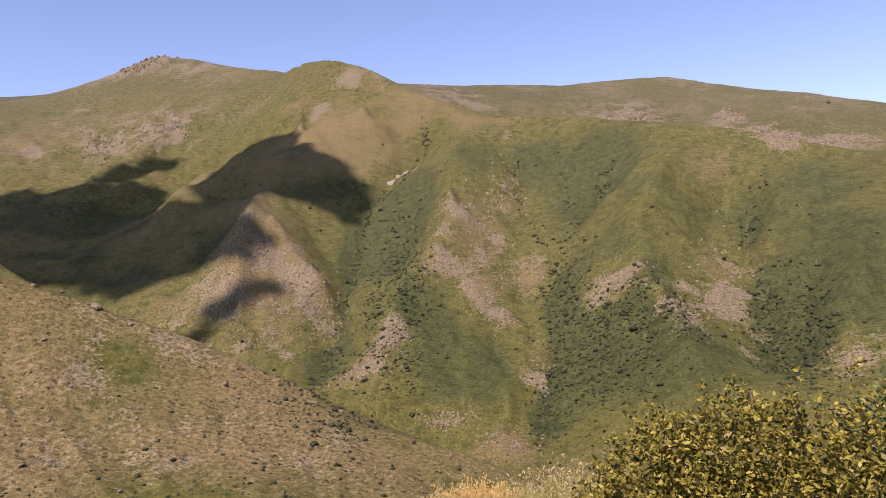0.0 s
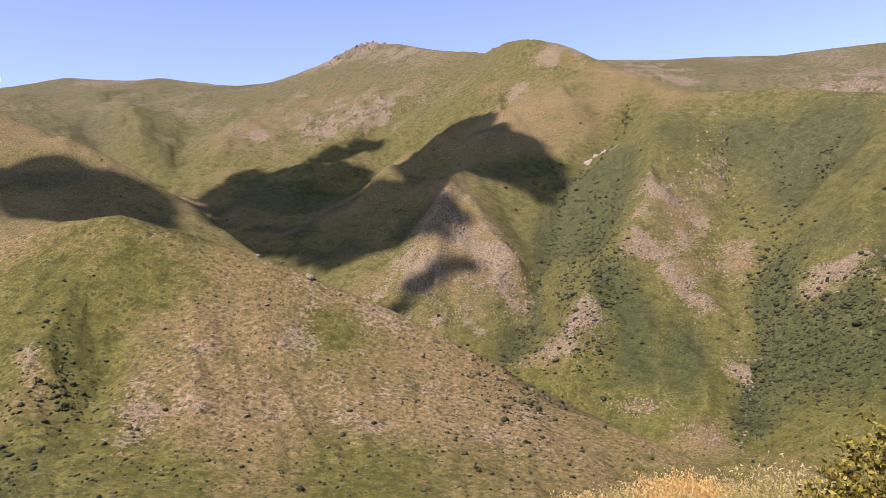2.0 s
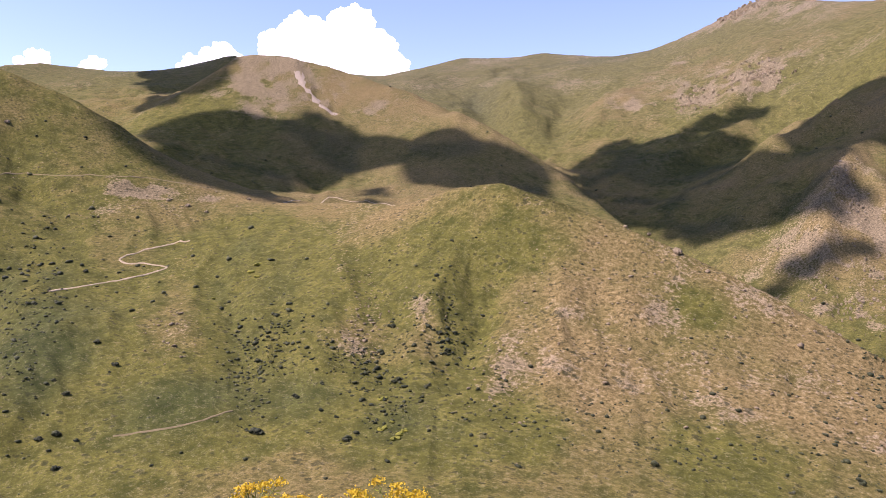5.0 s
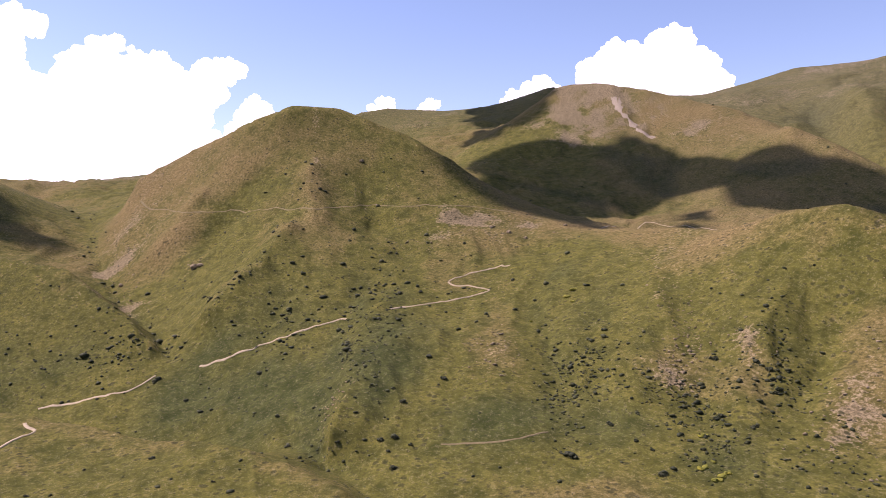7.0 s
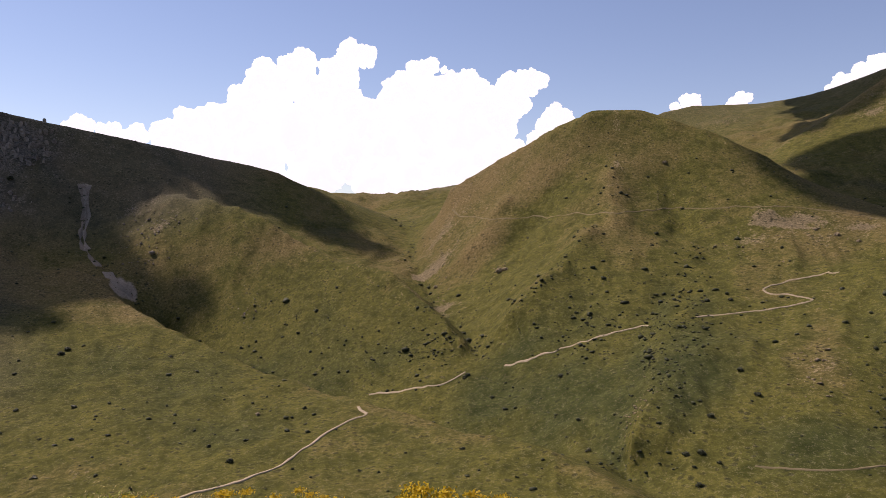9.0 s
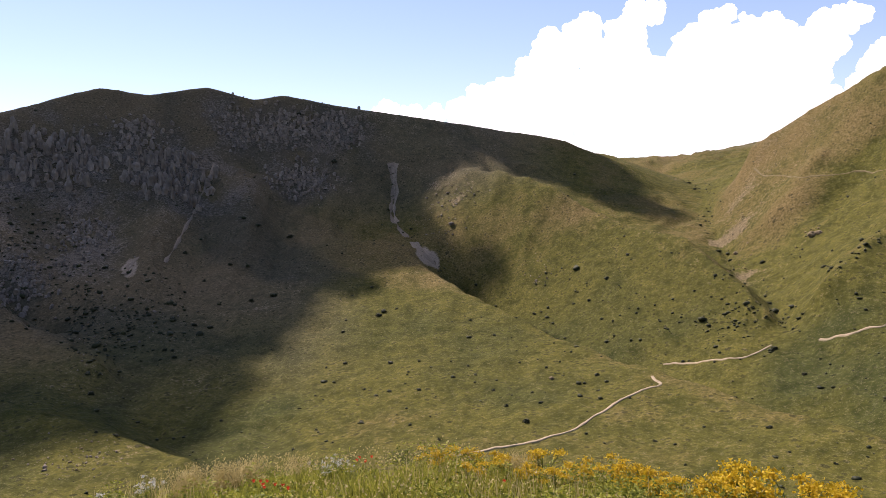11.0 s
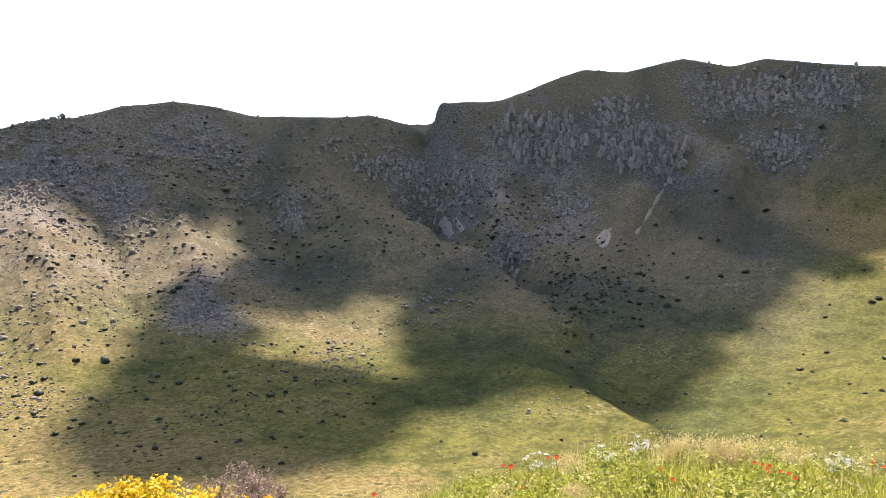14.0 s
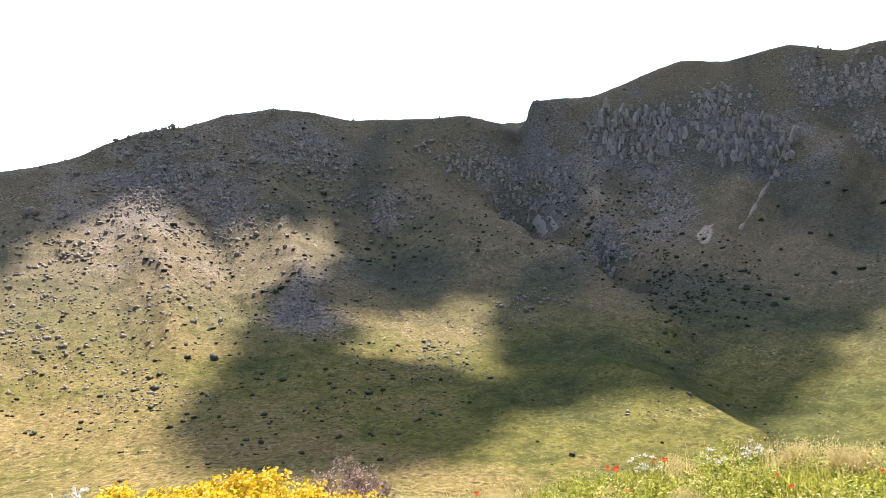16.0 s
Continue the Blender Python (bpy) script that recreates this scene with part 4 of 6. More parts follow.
# Plants on the knoll: bearing, distance and height.
YELLOW_PLANTS = [(-177.3, 8.7, 1.10), (-175.9, 8.5, 0.99), (-173.7, 9.1, 1.09), (-170.3, 9.3, 1.10), (-168.4, 8.9, 1.04), (-167.0, 8.1, 0.81), (-165.0, 7.7, 0.78), (-162.8, 7.9, 0.70), (-172.0, 8.9, 1.00), (-168.1, 7.3, 0.71), (-175.5, 7.9, 0.87), (-113.6, 9.1, 0.33), (-110.7, 8.5, 0.31), (-108.8, 9.1, 0.43), (-106.7, 8.7, 0.34), (-100.0, 9.1, 0.42), (-97.1, 8.5, 0.39), (-91.5, 9.3, 0.69), (-87.8, 9.1, 0.71), (-85.7, 8.8, 0.68), (-93.8, 8.3, 0.43), (-104.2, 8.5, 0.34)]
YELLOW_PLANTS += [(-56.4, 9.3, 0.63), (-54.7, 8.7, 0.51), (-48.9, 9.0, 0.61), (-52.2, 8.8, 0.53), (-46.3, 9.5, 0.66), (-113.5, 9.5, 0.35), (-111.6, 9.7, 0.45), (-105.4, 9.5, 0.52), (-103.3, 8.9, 0.40), (-102.2, 9.3, 0.44), (-99.8, 9.1, 0.47), (-98.4, 8.7, 0.47), (-95.7, 8.5, 0.45), (-93.4, 8.3, 0.53), (-91.5, 8.9, 0.74), (-109.5, 8.7, 0.34)]
POPPIES = [(-139.9, 7.9, 0.43), (-143.3, 7.7, 0.50), (-125.7, 7.5, 0.22), (-124.8, 7.5, 0.22), (-123.9, 7.3, 0.22), (-125.6, 7.4, 0.22), (-118.9, 9.5, 0.27), (-118.0, 9.5, 0.26), (-108.3, 7.5, 0.22), (-124.3, 7.5, 0.22), (-126.3, 7.8, 0.22), (-125.8, 7.7, 0.22), (-125.4, 7.7, 0.22), (-156.4, 8.0, 0.38), (-153.4, 8.7, 0.39), (-140.4, 9.3, 0.30), (-132.6, 7.3, 0.22), (-131.9, 6.9, 0.22), (-137.7, 7.7, 0.22), (-142.5, 7.1, 0.22), (-143.7, 8.9, 0.34), (-119.1, 8.9, 0.29), (-118.4, 8.9, 0.28)]
WHITE_UMBELS = [(-120.8, 9.7, 0.42), (-120.2, 9.5, 0.30), (-119.6, 9.5, 0.23), (-136.4, 9.1, 0.41), (-133.5, 9.5, 0.42), (-140.8, 9.3, 0.63), (-122.7, 9.8, 0.54), (-121.0, 9.1, 0.33), (-121.5, 8.9, 0.25), (-181.3, 8.5, 1.10), (-180.6, 8.1, 1.07), (-181.7, 8.3, 1.10), (-141.5, 9.8, 0.75), (-134.2, 9.8, 0.58), (-133.5, 9.7, 0.46), (-136.6, 9.7, 0.51), (-121.1, 9.5, 0.37)]
STRAW_CLUMPS = [(-131.4, 9.5, 0.22), (-128.8, 9.5, 0.22), (-123.1, 9.3, 0.22), (-151.5, 8.5, 0.40), (-143.9, 7.5, 0.22), (-138.7, 6.9, 0.22), (-138.8, 9.9, 0.71), (-131.0, 9.5, 0.51), (-128.6, 9.5, 0.47), (-126.9, 9.5, 0.41), (-123.4, 9.7, 0.54), (-107.2, 9.3, 0.42)]
TAWNY_TUFTS = [(1.0, 9.3, 0.82), (1.9, 9.1, 0.81), (-5.4, 8.7, 0.66), (4.0, 9.1, 0.66), (4.3, 8.7, 0.58), (3.4, 8.5, 0.56), (3.1, 9.5, 0.68), (-4.2, 8.5, 0.62), (-0.1, 8.8, 0.64)]
OLIVE_TUFTS = [(-2.5, 8.9, 0.70), (-0.4, 9.1, 0.77), (-1.2, 9.4, 0.74), (0.9, 8.7, 0.72), (5.4, 9.1, 0.66), (6.3, 8.9, 0.74), (7.3, 8.8, 0.94), (7.9, 8.5, 0.93), (-3.5, 9.0, 0.64), (-6.4, 8.8, 0.61), (2.2, 8.5, 0.64), (7.5, 8.1, 0.80), (9.1, 8.9, 1.03)]
DRY_SHRUB = (-163.3, 9.1, 1.00, 1.15)
# ---- the relief of the ground ----
RIM = [(-186, -0.44), (-160, -0.44), (-150, -0.42), (-145, -0.39), (-135, -0.355), (-125, -0.342), (-115, -0.342),
       (-100, -0.36), (-90, -0.385), (-75, -0.40), (-55, -0.39), (-40, -0.42), (-12, -0.40), (0, -0.365), (31, -0.36)]
RIM_R = 9.6
AZ0, AZ1 = -192.0, 38.0
LR0, LR1 = math.log(RIM_R), math.log(4700.0)


def rim_slope(b):
    return np.interp(b, [p[0] for p in RIM], [p[1] for p in RIM])


def lattice(ix, iy, seed):
    h = (ix.astype(np.int64) * 374761393 + iy.astype(np.int64) * 668265263 + seed * 974711) & 0x7FFFFFFF
    h = ((h ^ (h >> 13)) * 1274126177) & 0x7FFFFFFF
    return ((h ^ (h >> 16)) & 0xFFFF) / 65535.0


def value_noise(x, y, seed=0):
    """Smooth noise in -1..1."""
    x, y = np.asarray(x, float), np.asarray(y, float)
    ix, iy = np.floor(x), np.floor(y)
    fx, fy = x - ix, y - iy
    fx, fy = fx * fx * fx * (fx * (6 * fx - 15) + 10), fy * fy * fy * (fy * (6 * fy - 15) + 10)
    ix, iy = ix.astype(np.int64), iy.astype(np.int64)
    a, b = lattice(ix, iy, seed), lattice(ix + 1, iy, seed)
    c, d = lattice(ix, iy + 1, seed), lattice(ix + 1, iy + 1, seed)
    return 2 * ((a + (b - a) * fx) * (1 - fy) + (c + (d - c) * fx) * fy) - 1


def fbm(x, y, seed=0, octaves=4, gain=0.5):
    total, amp = 0, 1.0
    for k in range(octaves):
        total = total + amp * value_noise(x, y, seed + 17 * k)
        x, y, amp = x * 2.03 + 11.7, y * 2.03 + 5.3, amp * gain
    return total


def sheet_at(step_b, step_l, start=None, sweeps=200, lines=None):
    """Slopes (height over distance) on a grid of bearing and log distance, stretched between the lines."""
    nb, nl = int(round((AZ1 - AZ0) / step_b)) + 1, int(round((LR1 - LR0) / step_l)) + 1
    bs, ls = np.linspace(AZ0, AZ1, nb), np.linspace(LR0, LR1, nl)
    total, count = np.zeros((nb, nl)), np.zeros((nb, nl))
    for pts in lines:
        for p, q in zip(pts[:-1], pts[1:]):
            u = np.array([p[0], math.log(p[1]), p[2] / p[1]])
            v = np.array([q[0], math.log(q[1]), q[2] / q[1]])
            n = int(2 + 2 * max(abs(v[0] - u[0]) / (bs[1] - bs[0]), abs(v[1] - u[1]) / (ls[1] - ls[0])))
            w = u + (v - u) * np.linspace(0, 1, n)[:, None]
            i = np.clip(np.round((w[:, 0] - AZ0) / (bs[1] - bs[0])).astype(int), 0, nb - 1)
            j = np.clip(np.round((w[:, 1] - LR0) / (ls[1] - ls[0])).astype(int), 0, nl - 1)
            np.add.at(total, (i, j), w[:, 2])
            np.add.at(count, (i, j), 1)
    fixed = count > 0
    value = np.where(fixed, total / np.maximum(count, 1), 0)
    if start is None:
        s = np.full((nb, nl), -0.1)
    else:
        b0, l0 = np.linspace(0, 1, start.shape[0]), np.linspace(0, 1, start.shape[1])
        half = np.array([np.interp(np.linspace(0, 1, nl), l0, row) for row in start])
        s = np.array([np.interp(np.linspace(0, 1, nb), b0, col) for col in half.T]).T
    rim = rim_slope(bs)
    far = np.full(nb, -0.02)
    odd = (np.add.outer(np.arange(nb), np.arange(nl)) % 2).astype(bool)
    wb, wl = 1.0 / step_b ** 2, 1.0 / (step_l * 57.3) ** 2
    for k in range(sweeps):
        for colour in (odd, ~odd):
            p = np.pad(s, 1, mode="edge")
            mean = (wb * (p[:-2, 1:-1] + p[2:, 1:-1]) + wl * (p[1:-1, :-2] + p[1:-1, 2:])) / (2 * wb + 2 * wl)
            s = np.where(colour, s + 1.6 * (mean - s), s)
            s[fixed] = value[fixed]
            s[:, 0], s[:, -1] = rim, far
    return bs, ls, s


def blurred(s, n):
    for k in range(n):
        p = np.pad(s, 1, mode="edge")
        s = (p[:-2, 1:-1] + p[2:, 1:-1] + p[1:-1, :-2] + p[1:-1, 2:] + 4 * s) / 8
    return s


def make_sheet():
    lines = list(RELIEF.values())
    # the slope that falls from the knoll to the foot of the hills, unseen behind its rim
    for r, drop in ((14, -0.12), (24, -0.26), (45, -0.30), (90, -0.24)):
        lines.append([(b, r, r * (rim_slope(b) + drop)) for b in range(-192, 39, 5)])
    s = None
    for k, sweeps in ((8, 300), (4, 200), (2, 160), (1, 120)):
        bs, ls, s = sheet_at(0.4 * k, 0.018 * k, s, sweeps, lines)
    soft = blurred(s, 3)
    for k in range(3):
        soft = soft + blurred(s - soft, 1)
    # the skylines stay calm: noise fades towards the crests
    calm = np.zeros_like(s)
    for name, pts in RELIEF.items():
        if name.endswith("crest"):
            b = np.concatenate([np.linspace(p[0], q[0], 60) for p, q in zip(pts[:-1], pts[1:])])
            l = np.concatenate([np.linspace(math.log(p[1]), math.log(q[1]), 60) for p, q in zip(pts[:-1], pts[1:])])
            i = np.clip(np.round((b - AZ0) / (bs[1] - bs[0])).astype(int), 0, len(bs) - 1)
            j = np.clip(np.round((l - LR0) / (ls[1] - ls[0])).astype(int), 0, len(ls) - 1)
            calm[i, j] = 1.0
    calm = blurred(calm, 40)
    return bs, ls, soft, np.clip(calm / 0.08, 0, 1)


SHEET_B, SHEET_L, SHEET, CALM = make_sheet()


def fold_sheet():
    """The smaller spurs and gullies, as slopes to add to the sheet."""
    bb, ll = np.meshgrid(np.radians(SHEET_B), SHEET_L, indexing="ij")
    total = np.zeros_like(bb)
    for sign, wide, pts in FOLDS:
        p = np.array([(radians(b), math.log(r)) for b, r in pts])
        lo, hi = p.min(0) - 4 * wide, p.max(0) + 4 * wide
        i0, i1 = np.searchsorted(SHEET_B, np.degrees((lo[0], hi[0])))
        j0, j1 = np.searchsorted(SHEET_L, (lo[1], hi[1]))
        x, y = bb[i0:i1, j0:j1], ll[i0:i1, j0:j1]
        wob = 0.5 * wide * fbm(x * 30, y * 30, 201, 3)
        best, along = np.full(x.shape, 9.0), np.zeros(x.shape)
        for k, (a, c) in enumerate(zip(p[:-1], p[1:])):
            v = c - a
            t = np.clip(((x - a[0]) * v[0] + (y - a[1]) * v[1]) / (v @ v), 0, 1)
            d = np.hypot(x - a[0] - t * v[0], y - a[1] - t * v[1])
            along = np.where(d < best, (k + t) / (len(p) - 1), along)
            best = np.minimum(best, d)
        ends = np.clip(4 * along, 0.15, 1) * np.clip(4 * (1 - along), 0.15, 1)
        q = np.abs(best + wob) / wide
        total[i0:i1, j0:j1] += sign * (0.4 if pts[0][1] < 720 else 0.85) * wide * ends * np.exp(-q * q / (0.25 + q))
    return total


SHEET = SHEET + fold_sheet() * (1 - CALM)
# the notch in the western crest: bearing and its share of the depth
NOTCH = [(-151.6, 0), (-150.3, 0.4), (-149.8, 0.7), (-149.0, 1.0), (-148.6, 0.95), (-148.3, 0.8), (-147.95, 0.3), (-147.7, 0)]
NOTCH_DEEP, NOTCH_R = 20.0, 1000.0


def slope_base(b, lr, sheet=None):
    """The sheet between its grid points."""
    sheet = SHEET if sheet is None else sheet
    u = np.clip((b - AZ0) / (AZ1 - AZ0) * (len(SHEET_B) - 1), 0, len(SHEET_B) - 1.001)
    v = np.clip((lr - LR0) / (LR1 - LR0) * (len(SHEET_L) - 1), 0, len(SHEET_L) - 1.001)
    i, j = u.astype(int), v.astype(int)
    fu, fv = u - i, v - j
    return (sheet[i, j] * (1 - fu) + sheet[i + 1, j] * fu) * (1 - fv) + (sheet[i, j + 1] * (1 - fu) + sheet[i + 1, j + 1] * fu) * fv


def ground(bearing, r):
    """Height of the ground at a bearing in degrees and a distance, in the world's metres."""
    bearing, r = np.asarray(bearing, float), np.asarray(r, float)
    b = (bearing + 192.0) % 360.0 - 192.0
    lr = np.log(np.maximum(r, RIM_R))
    inside = np.clip(b, AZ0, AZ1)
    s = slope_base(inside, lr)
    back = np.clip((b - AZ1) / (360.0 - (AZ1 - AZ0)), 0, 1)
    s0, s1 = slope_base(np.full_like(b, AZ1), lr), slope_base(np.full_like(b, AZ0), lr)
    s = np.where(b > AZ1, s0 * (1 - back) + s1 * back, s)
    x, y = r * np.sin(np.radians(b)), r * np.cos(np.radians(b))
    far = np.clip((r - 60) / 300, 0, 1)
    rough = 4.5 * fbm(x / 140, y / 140, 3) + 2.6 * fbm(x / 38, y / 38, 9, 3) + 0.7 * fbm(x / 9, y / 9, 21, 2)
    warp = 0.8 * fbm(x / 120, y / 120, 31, 3)
    rill = -np.abs(value_noise(b / 2.1 + warp, lr * 6 + warp, 41)) - 0.4 * np.abs(value_noise(b / 0.9 + 1.5 * warp, lr * 11 - warp, 43))
    far = far * (1 - 0.85 * slope_base(inside, lr, CALM))
    z = s * np.maximum(r, RIM_R) + far * (rough * np.clip(r / 1200, 0.25, 1.3) + (rill + 0.5) * 0.005 * r)
    cut = np.interp(b, [p[0] for p in NOTCH], [p[1] for p in NOTCH], 0, 0)
    z = z - NOTCH_DEEP * cut * np.exp(-((lr - math.log(NOTCH_R)) / 0.12) ** 2)
    near = np.clip(r / RIM_R, 0, 1)
    z_near = -1.6 + near ** 1.4 * (1.6 + rim_slope(inside) * RIM_R)
    z = np.where(r < RIM_R, z_near, z) + 0.05 * fbm(x / 1.3, y / 1.3, 51, 3) * np.clip(r / 4, 0, 1)
    return z + 1.6
# ---- the ground: one sheet to the horizon ----
def link_mesh(name, verts, faces, material, smooth=True):
    me = bpy.data.meshes.new(name)
    me.from_pydata(verts, [], faces)
    me.materials.append(material)
    if smooth:
        me.shade_smooth()
    return new(name, me)


def grid_mesh(name, co, material):
    """A mesh from an array of points in rows and columns; the columns close to a ring."""
    nb, nr, _ = co.shape
    idx = np.arange(nb * nr).reshape(nb, nr)
    nxt = np.roll(idx, -1, 0)
    quads = np.stack([idx[:, :-1], idx[:, 1:], nxt[:, 1:], nxt[:, :-1]], -1).reshape(-1, 4)
    me = bpy.data.meshes.new(name)
    me.vertices.add(nb * nr)
    me.vertices.foreach_set("co", co.reshape(-1).astype(np.float32))
    me.loops.add(quads.size)
    me.loops.foreach_set("vertex_index", quads.reshape(-1).astype(np.int32))
    me.polygons.add(len(quads))
    me.polygons.foreach_set("loop_start", np.arange(0, quads.size, 4, dtype=np.int32))
    me.update(calc_edges=True)
    me.shade_smooth()
    me.materials.append(material)
    return new(name, me)


GB = np.concatenate([np.arange(-191, 37, 0.2), np.arange(37, 169, 2.0)])
GR = np.concatenate([np.linspace(0.004, 9.6, 61)[:-1], np.exp(np.linspace(math.log(9.6), math.log(60), 70))[:-1], np.exp(np.linspace(math.log(60), math.log(4650), 600))])
gb, gr = np.meshgrid(GB, GR, indexing="ij")
gz = ground(gb, gr)
gx, gy = gr * np.sin(np.radians(gb)), gr * np.cos(np.radians(gb))
ground_ob = grid_mesh("ground", np.stack([gx, gy, gz], -1), GROUND)
tagged(ground_ob, "steep mountain slopes of sparse green and dry grass with stony patches", "ground", kind="structure")


def patch_mask(kind, b, r, lr):
    """The patches of one kind of cover, each an ellipse with a ragged edge."""
    total = np.zeros_like(b)
    for name, rows in PATCHES.items():
        if not name.startswith(kind):
            continue
        for pb, pr, wb, wl in rows:
            near = (np.abs(b - pb) < 3 * wb) & (np.abs(lr - math.log(pr)) < 3 * wl)
            if near.any():
                q = ((b[near] - pb) / wb) ** 2 + ((lr[near] - math.log(pr)) / wl) ** 2
                total[near] = np.maximum(total[near], np.exp(-0.7 * q))
    return total


glr = np.log(gr)
ragged = fbm(gx / 26, gy / 26, 81, 4)
rock = 0.24 + 0.16 * fbm(gx / 150, gy / 150, 61, 4) + 0.10 * ragged
rock += (0.36 + 0.5 * ragged) * patch_mask("stony", gb, gr, glr) * np.where(gr < 700, 0.5, 1.2) + (0.45 + 0.4 * ragged) * patch_mask("crag", gb, gr, glr)
lush = 0.50 + 0.22 * fbm(gx / 240, gy / 240, 71, 4) + 0.06 * ragged
lush += 0.42 * patch_mask("lush", gb, gr, glr) - 0.24 * patch_mask("dry", gb, gr, glr)
rock -= 0.25 * patch_mask("lush", gb, gr, glr)
# hollows hold green grass, ribs are dry and stony
rib = slope_base(np.clip((gb + 192.0) % 360.0 - 192.0, AZ0, AZ1), np.log(np.maximum(gr, RIM_R)), SHEET - blurred(SHEET, 40)) * np.clip((gr - 120) / 100, 0, 1)
lush -= np.clip(rib * 19, -0.24, 0.13) * np.where(gr > 1200, 0.6, 1.0)
rock += np.clip(rib * 12, -0.08, 0.12)
lush += 0.3 * patch_mask("lush_deep", gb, gr, glr)
lush += np.clip((gb + 14) / 6, 0, 1) * np.clip((gr - 520) / 100, 0, 1) * np.clip((1400 - gr) / 150, 0, 1) * (0.16 + 0.24 * patch_mask("lush_main", gb, gr, glr) + 0.2 * patch_mask("lush_right", gb, gr, glr) + 0.3 * patch_mask("scrub_main", gb, gr, glr) - 0.5 * patch_mask("stony_main", gb, gr, glr))
west = np.maximum(np.clip((-118 - gb) / 6, 0, 1) * np.clip((gr - 420) / 200, 0, 1), np.clip((-102 - gb) / 6, 0, 1) * np.clip((gr - 860) / 80, 0, 1))
# far ridges lose colour with distance: haze put into the cover
far_haze = np.clip((gr - 1650) / 700, 0, 1)
# grey of the western rock, plus painted haze on the far and middle slopes
crag = np.clip(patch_mask("crag_west", gb, gr, glr) * (0.8 + 0.8 * ragged) + 0.7 * west + 0.32 * far_haze + 0.13 * np.clip((gb + 62) / 6, 0, 1) * np.clip((gr - 650) / 500, 0, 1), 0, 1)
rock += 0.12 * west + 0.16 * far_haze
lush += 0.3 * far_haze
pale = np.clip(1.5 * patch_mask("pale", gb, gr, glr) - 0.35 + 0.3 * ragged, 0, 1)
paint = ground_ob.data.color_attributes.new("cover", "FLOAT_COLOR", "POINT")
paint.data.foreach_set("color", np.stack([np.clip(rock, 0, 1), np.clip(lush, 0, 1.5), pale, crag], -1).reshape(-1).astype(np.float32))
# ---- tracks, shrubs and rocks on the slopes ----
def at(b, r, lift=0.0):
    """The point on the ground at a bearing and a distance."""
    z = float(ground(np.array([b]), np.array([r]))[0])
    return Vector((r * math.sin(radians(b)), r * math.cos(radians(b)), z + lift))


def again(model, m):
    """A copy of a placed model at the pose and size m."""
    s = model.matrix_basis.to_scale()
    return copy_thing(model, m @ Matrix.Diagonal((1 / s.x, 1 / s.y, 1 / s.z, 1)))


def smooth_line(pts, step):
    """Points along a rounded line through bends given by bearing and distance."""
    p = np.array([(r * math.sin(radians(b)), r * math.cos(radians(b))) for b, r in pts])
    p = np.concatenate([[2 * p[0] - p[1]], p, [2 * p[-1] - p[-2]]])
    out = []
    for a, b, c, d in zip(p[:-3], p[1:-2], p[2:-1], p[3:]):
        n = max(2, int(np.linalg.norm(c - b) / step))
        for t in np.linspace(0, 1, n, endpoint=False):
            out.append(0.5 * (2 * b + (c - a) * t + (2 * a - 5 * b + 4 * c - d) * t * t + (3 * b - a - 3 * c + d) * t ** 3))
    out.append(p[-2])
    return np.array(out)


def ground_xy(x, y):
    return ground(np.degrees(np.arctan2(x, y)), np.hypot(x, y))


def track(pts, width, label, name="dirt_track", material=None, ragged=0.3):
    line = smooth_line(pts, 3.0)
    way = np.gradient(line, axis=0)
    way /= np.linalg.norm(way, axis=1)[:, None]
    side = np.stack([way[:, 1], -way[:, 0]], 1)
    wob = 1 + ragged * value_noise(np.arange(len(line)) / 3.0, np.zeros(len(line)), 91)
    rows = []
    for k, lift in ((-1.0, -0.8), (-0.8, 0.42), (0.0, 0.34), (0.8, 0.42), (1.0, -0.8)):
        q = line + side * (k * width / 2 * wob)[:, None]
        rows.append(np.column_stack([q, ground_xy(q[:, 0], q[:, 1]) + lift]))
    v = np.stack(rows, 1)
    n = len(line)
    faces = [(i * 5 + j, i * 5 + j + 1, i * 5 + j + 6, i * 5 + j + 5) for i in range(n - 1) for j in range(4)]
    return tagged(link_mesh(name, v.reshape(-1, 3).tolist(), faces, material or TRACK), label, name.split("_")[-1], kind="structure")


for name, pts in TRACKS.items():
    wide = {"upper": 0.7, "foot_path": 0.5, "saddle": 1.8}.get(name, 1.5)
    if name in ("upper", "foot_path"):
        track(pts, wide, "faint worn path across the grassy slope", "worn_path", TRACK_WORN, 0.8)
    else:
        track(pts, wide, "pale dry earth track across the grassy slope")


for name, pts in SCREE.items():
    wide = {"chute": 5.5, "chute_foot": 7.5, "scree_line": 2.6, "scar": 12.0, "pale_gully": 7.0, "slip": 6.0, "slab": 4.5, "streak": 5.0}.get(name, 3.2)
    track(pts, wide, "strip of bare grey scree on the steep slope", "bare_scree", SCREE_STONE, 0.9)


def leaf_cloud(count, radius, size, rng, flat=0.75):
    """Leaf tufts on and in a rounded crown, as arrays of points and faces."""
    v, f = [], []
    for k in range(count):
        d = rng.normal(size=3)
        d /= np.linalg.norm(d)
        d[2] = abs(d[2]) * 1.0 - 0.15
        c = d * radius * np.array([1, 1, flat]) * rng.uniform(0.55, 1.05) + np.array([0, 0, radius * flat * 0.35])
        a = rng.normal(size=3)
        a /= np.linalg.norm(a)
        b = np.cross(a, d + 0.01)
        b /= np.linalg.norm(b) + 1e-6
        s = size * rng.uniform(0.6, 1.4)
        n = len(v)
        v += [c - a * s, c + b * s * 0.6, c + a * s, c - b * s * 0.6]
        f += [(n, n + 1, n + 2, n + 3)]
    return v, f


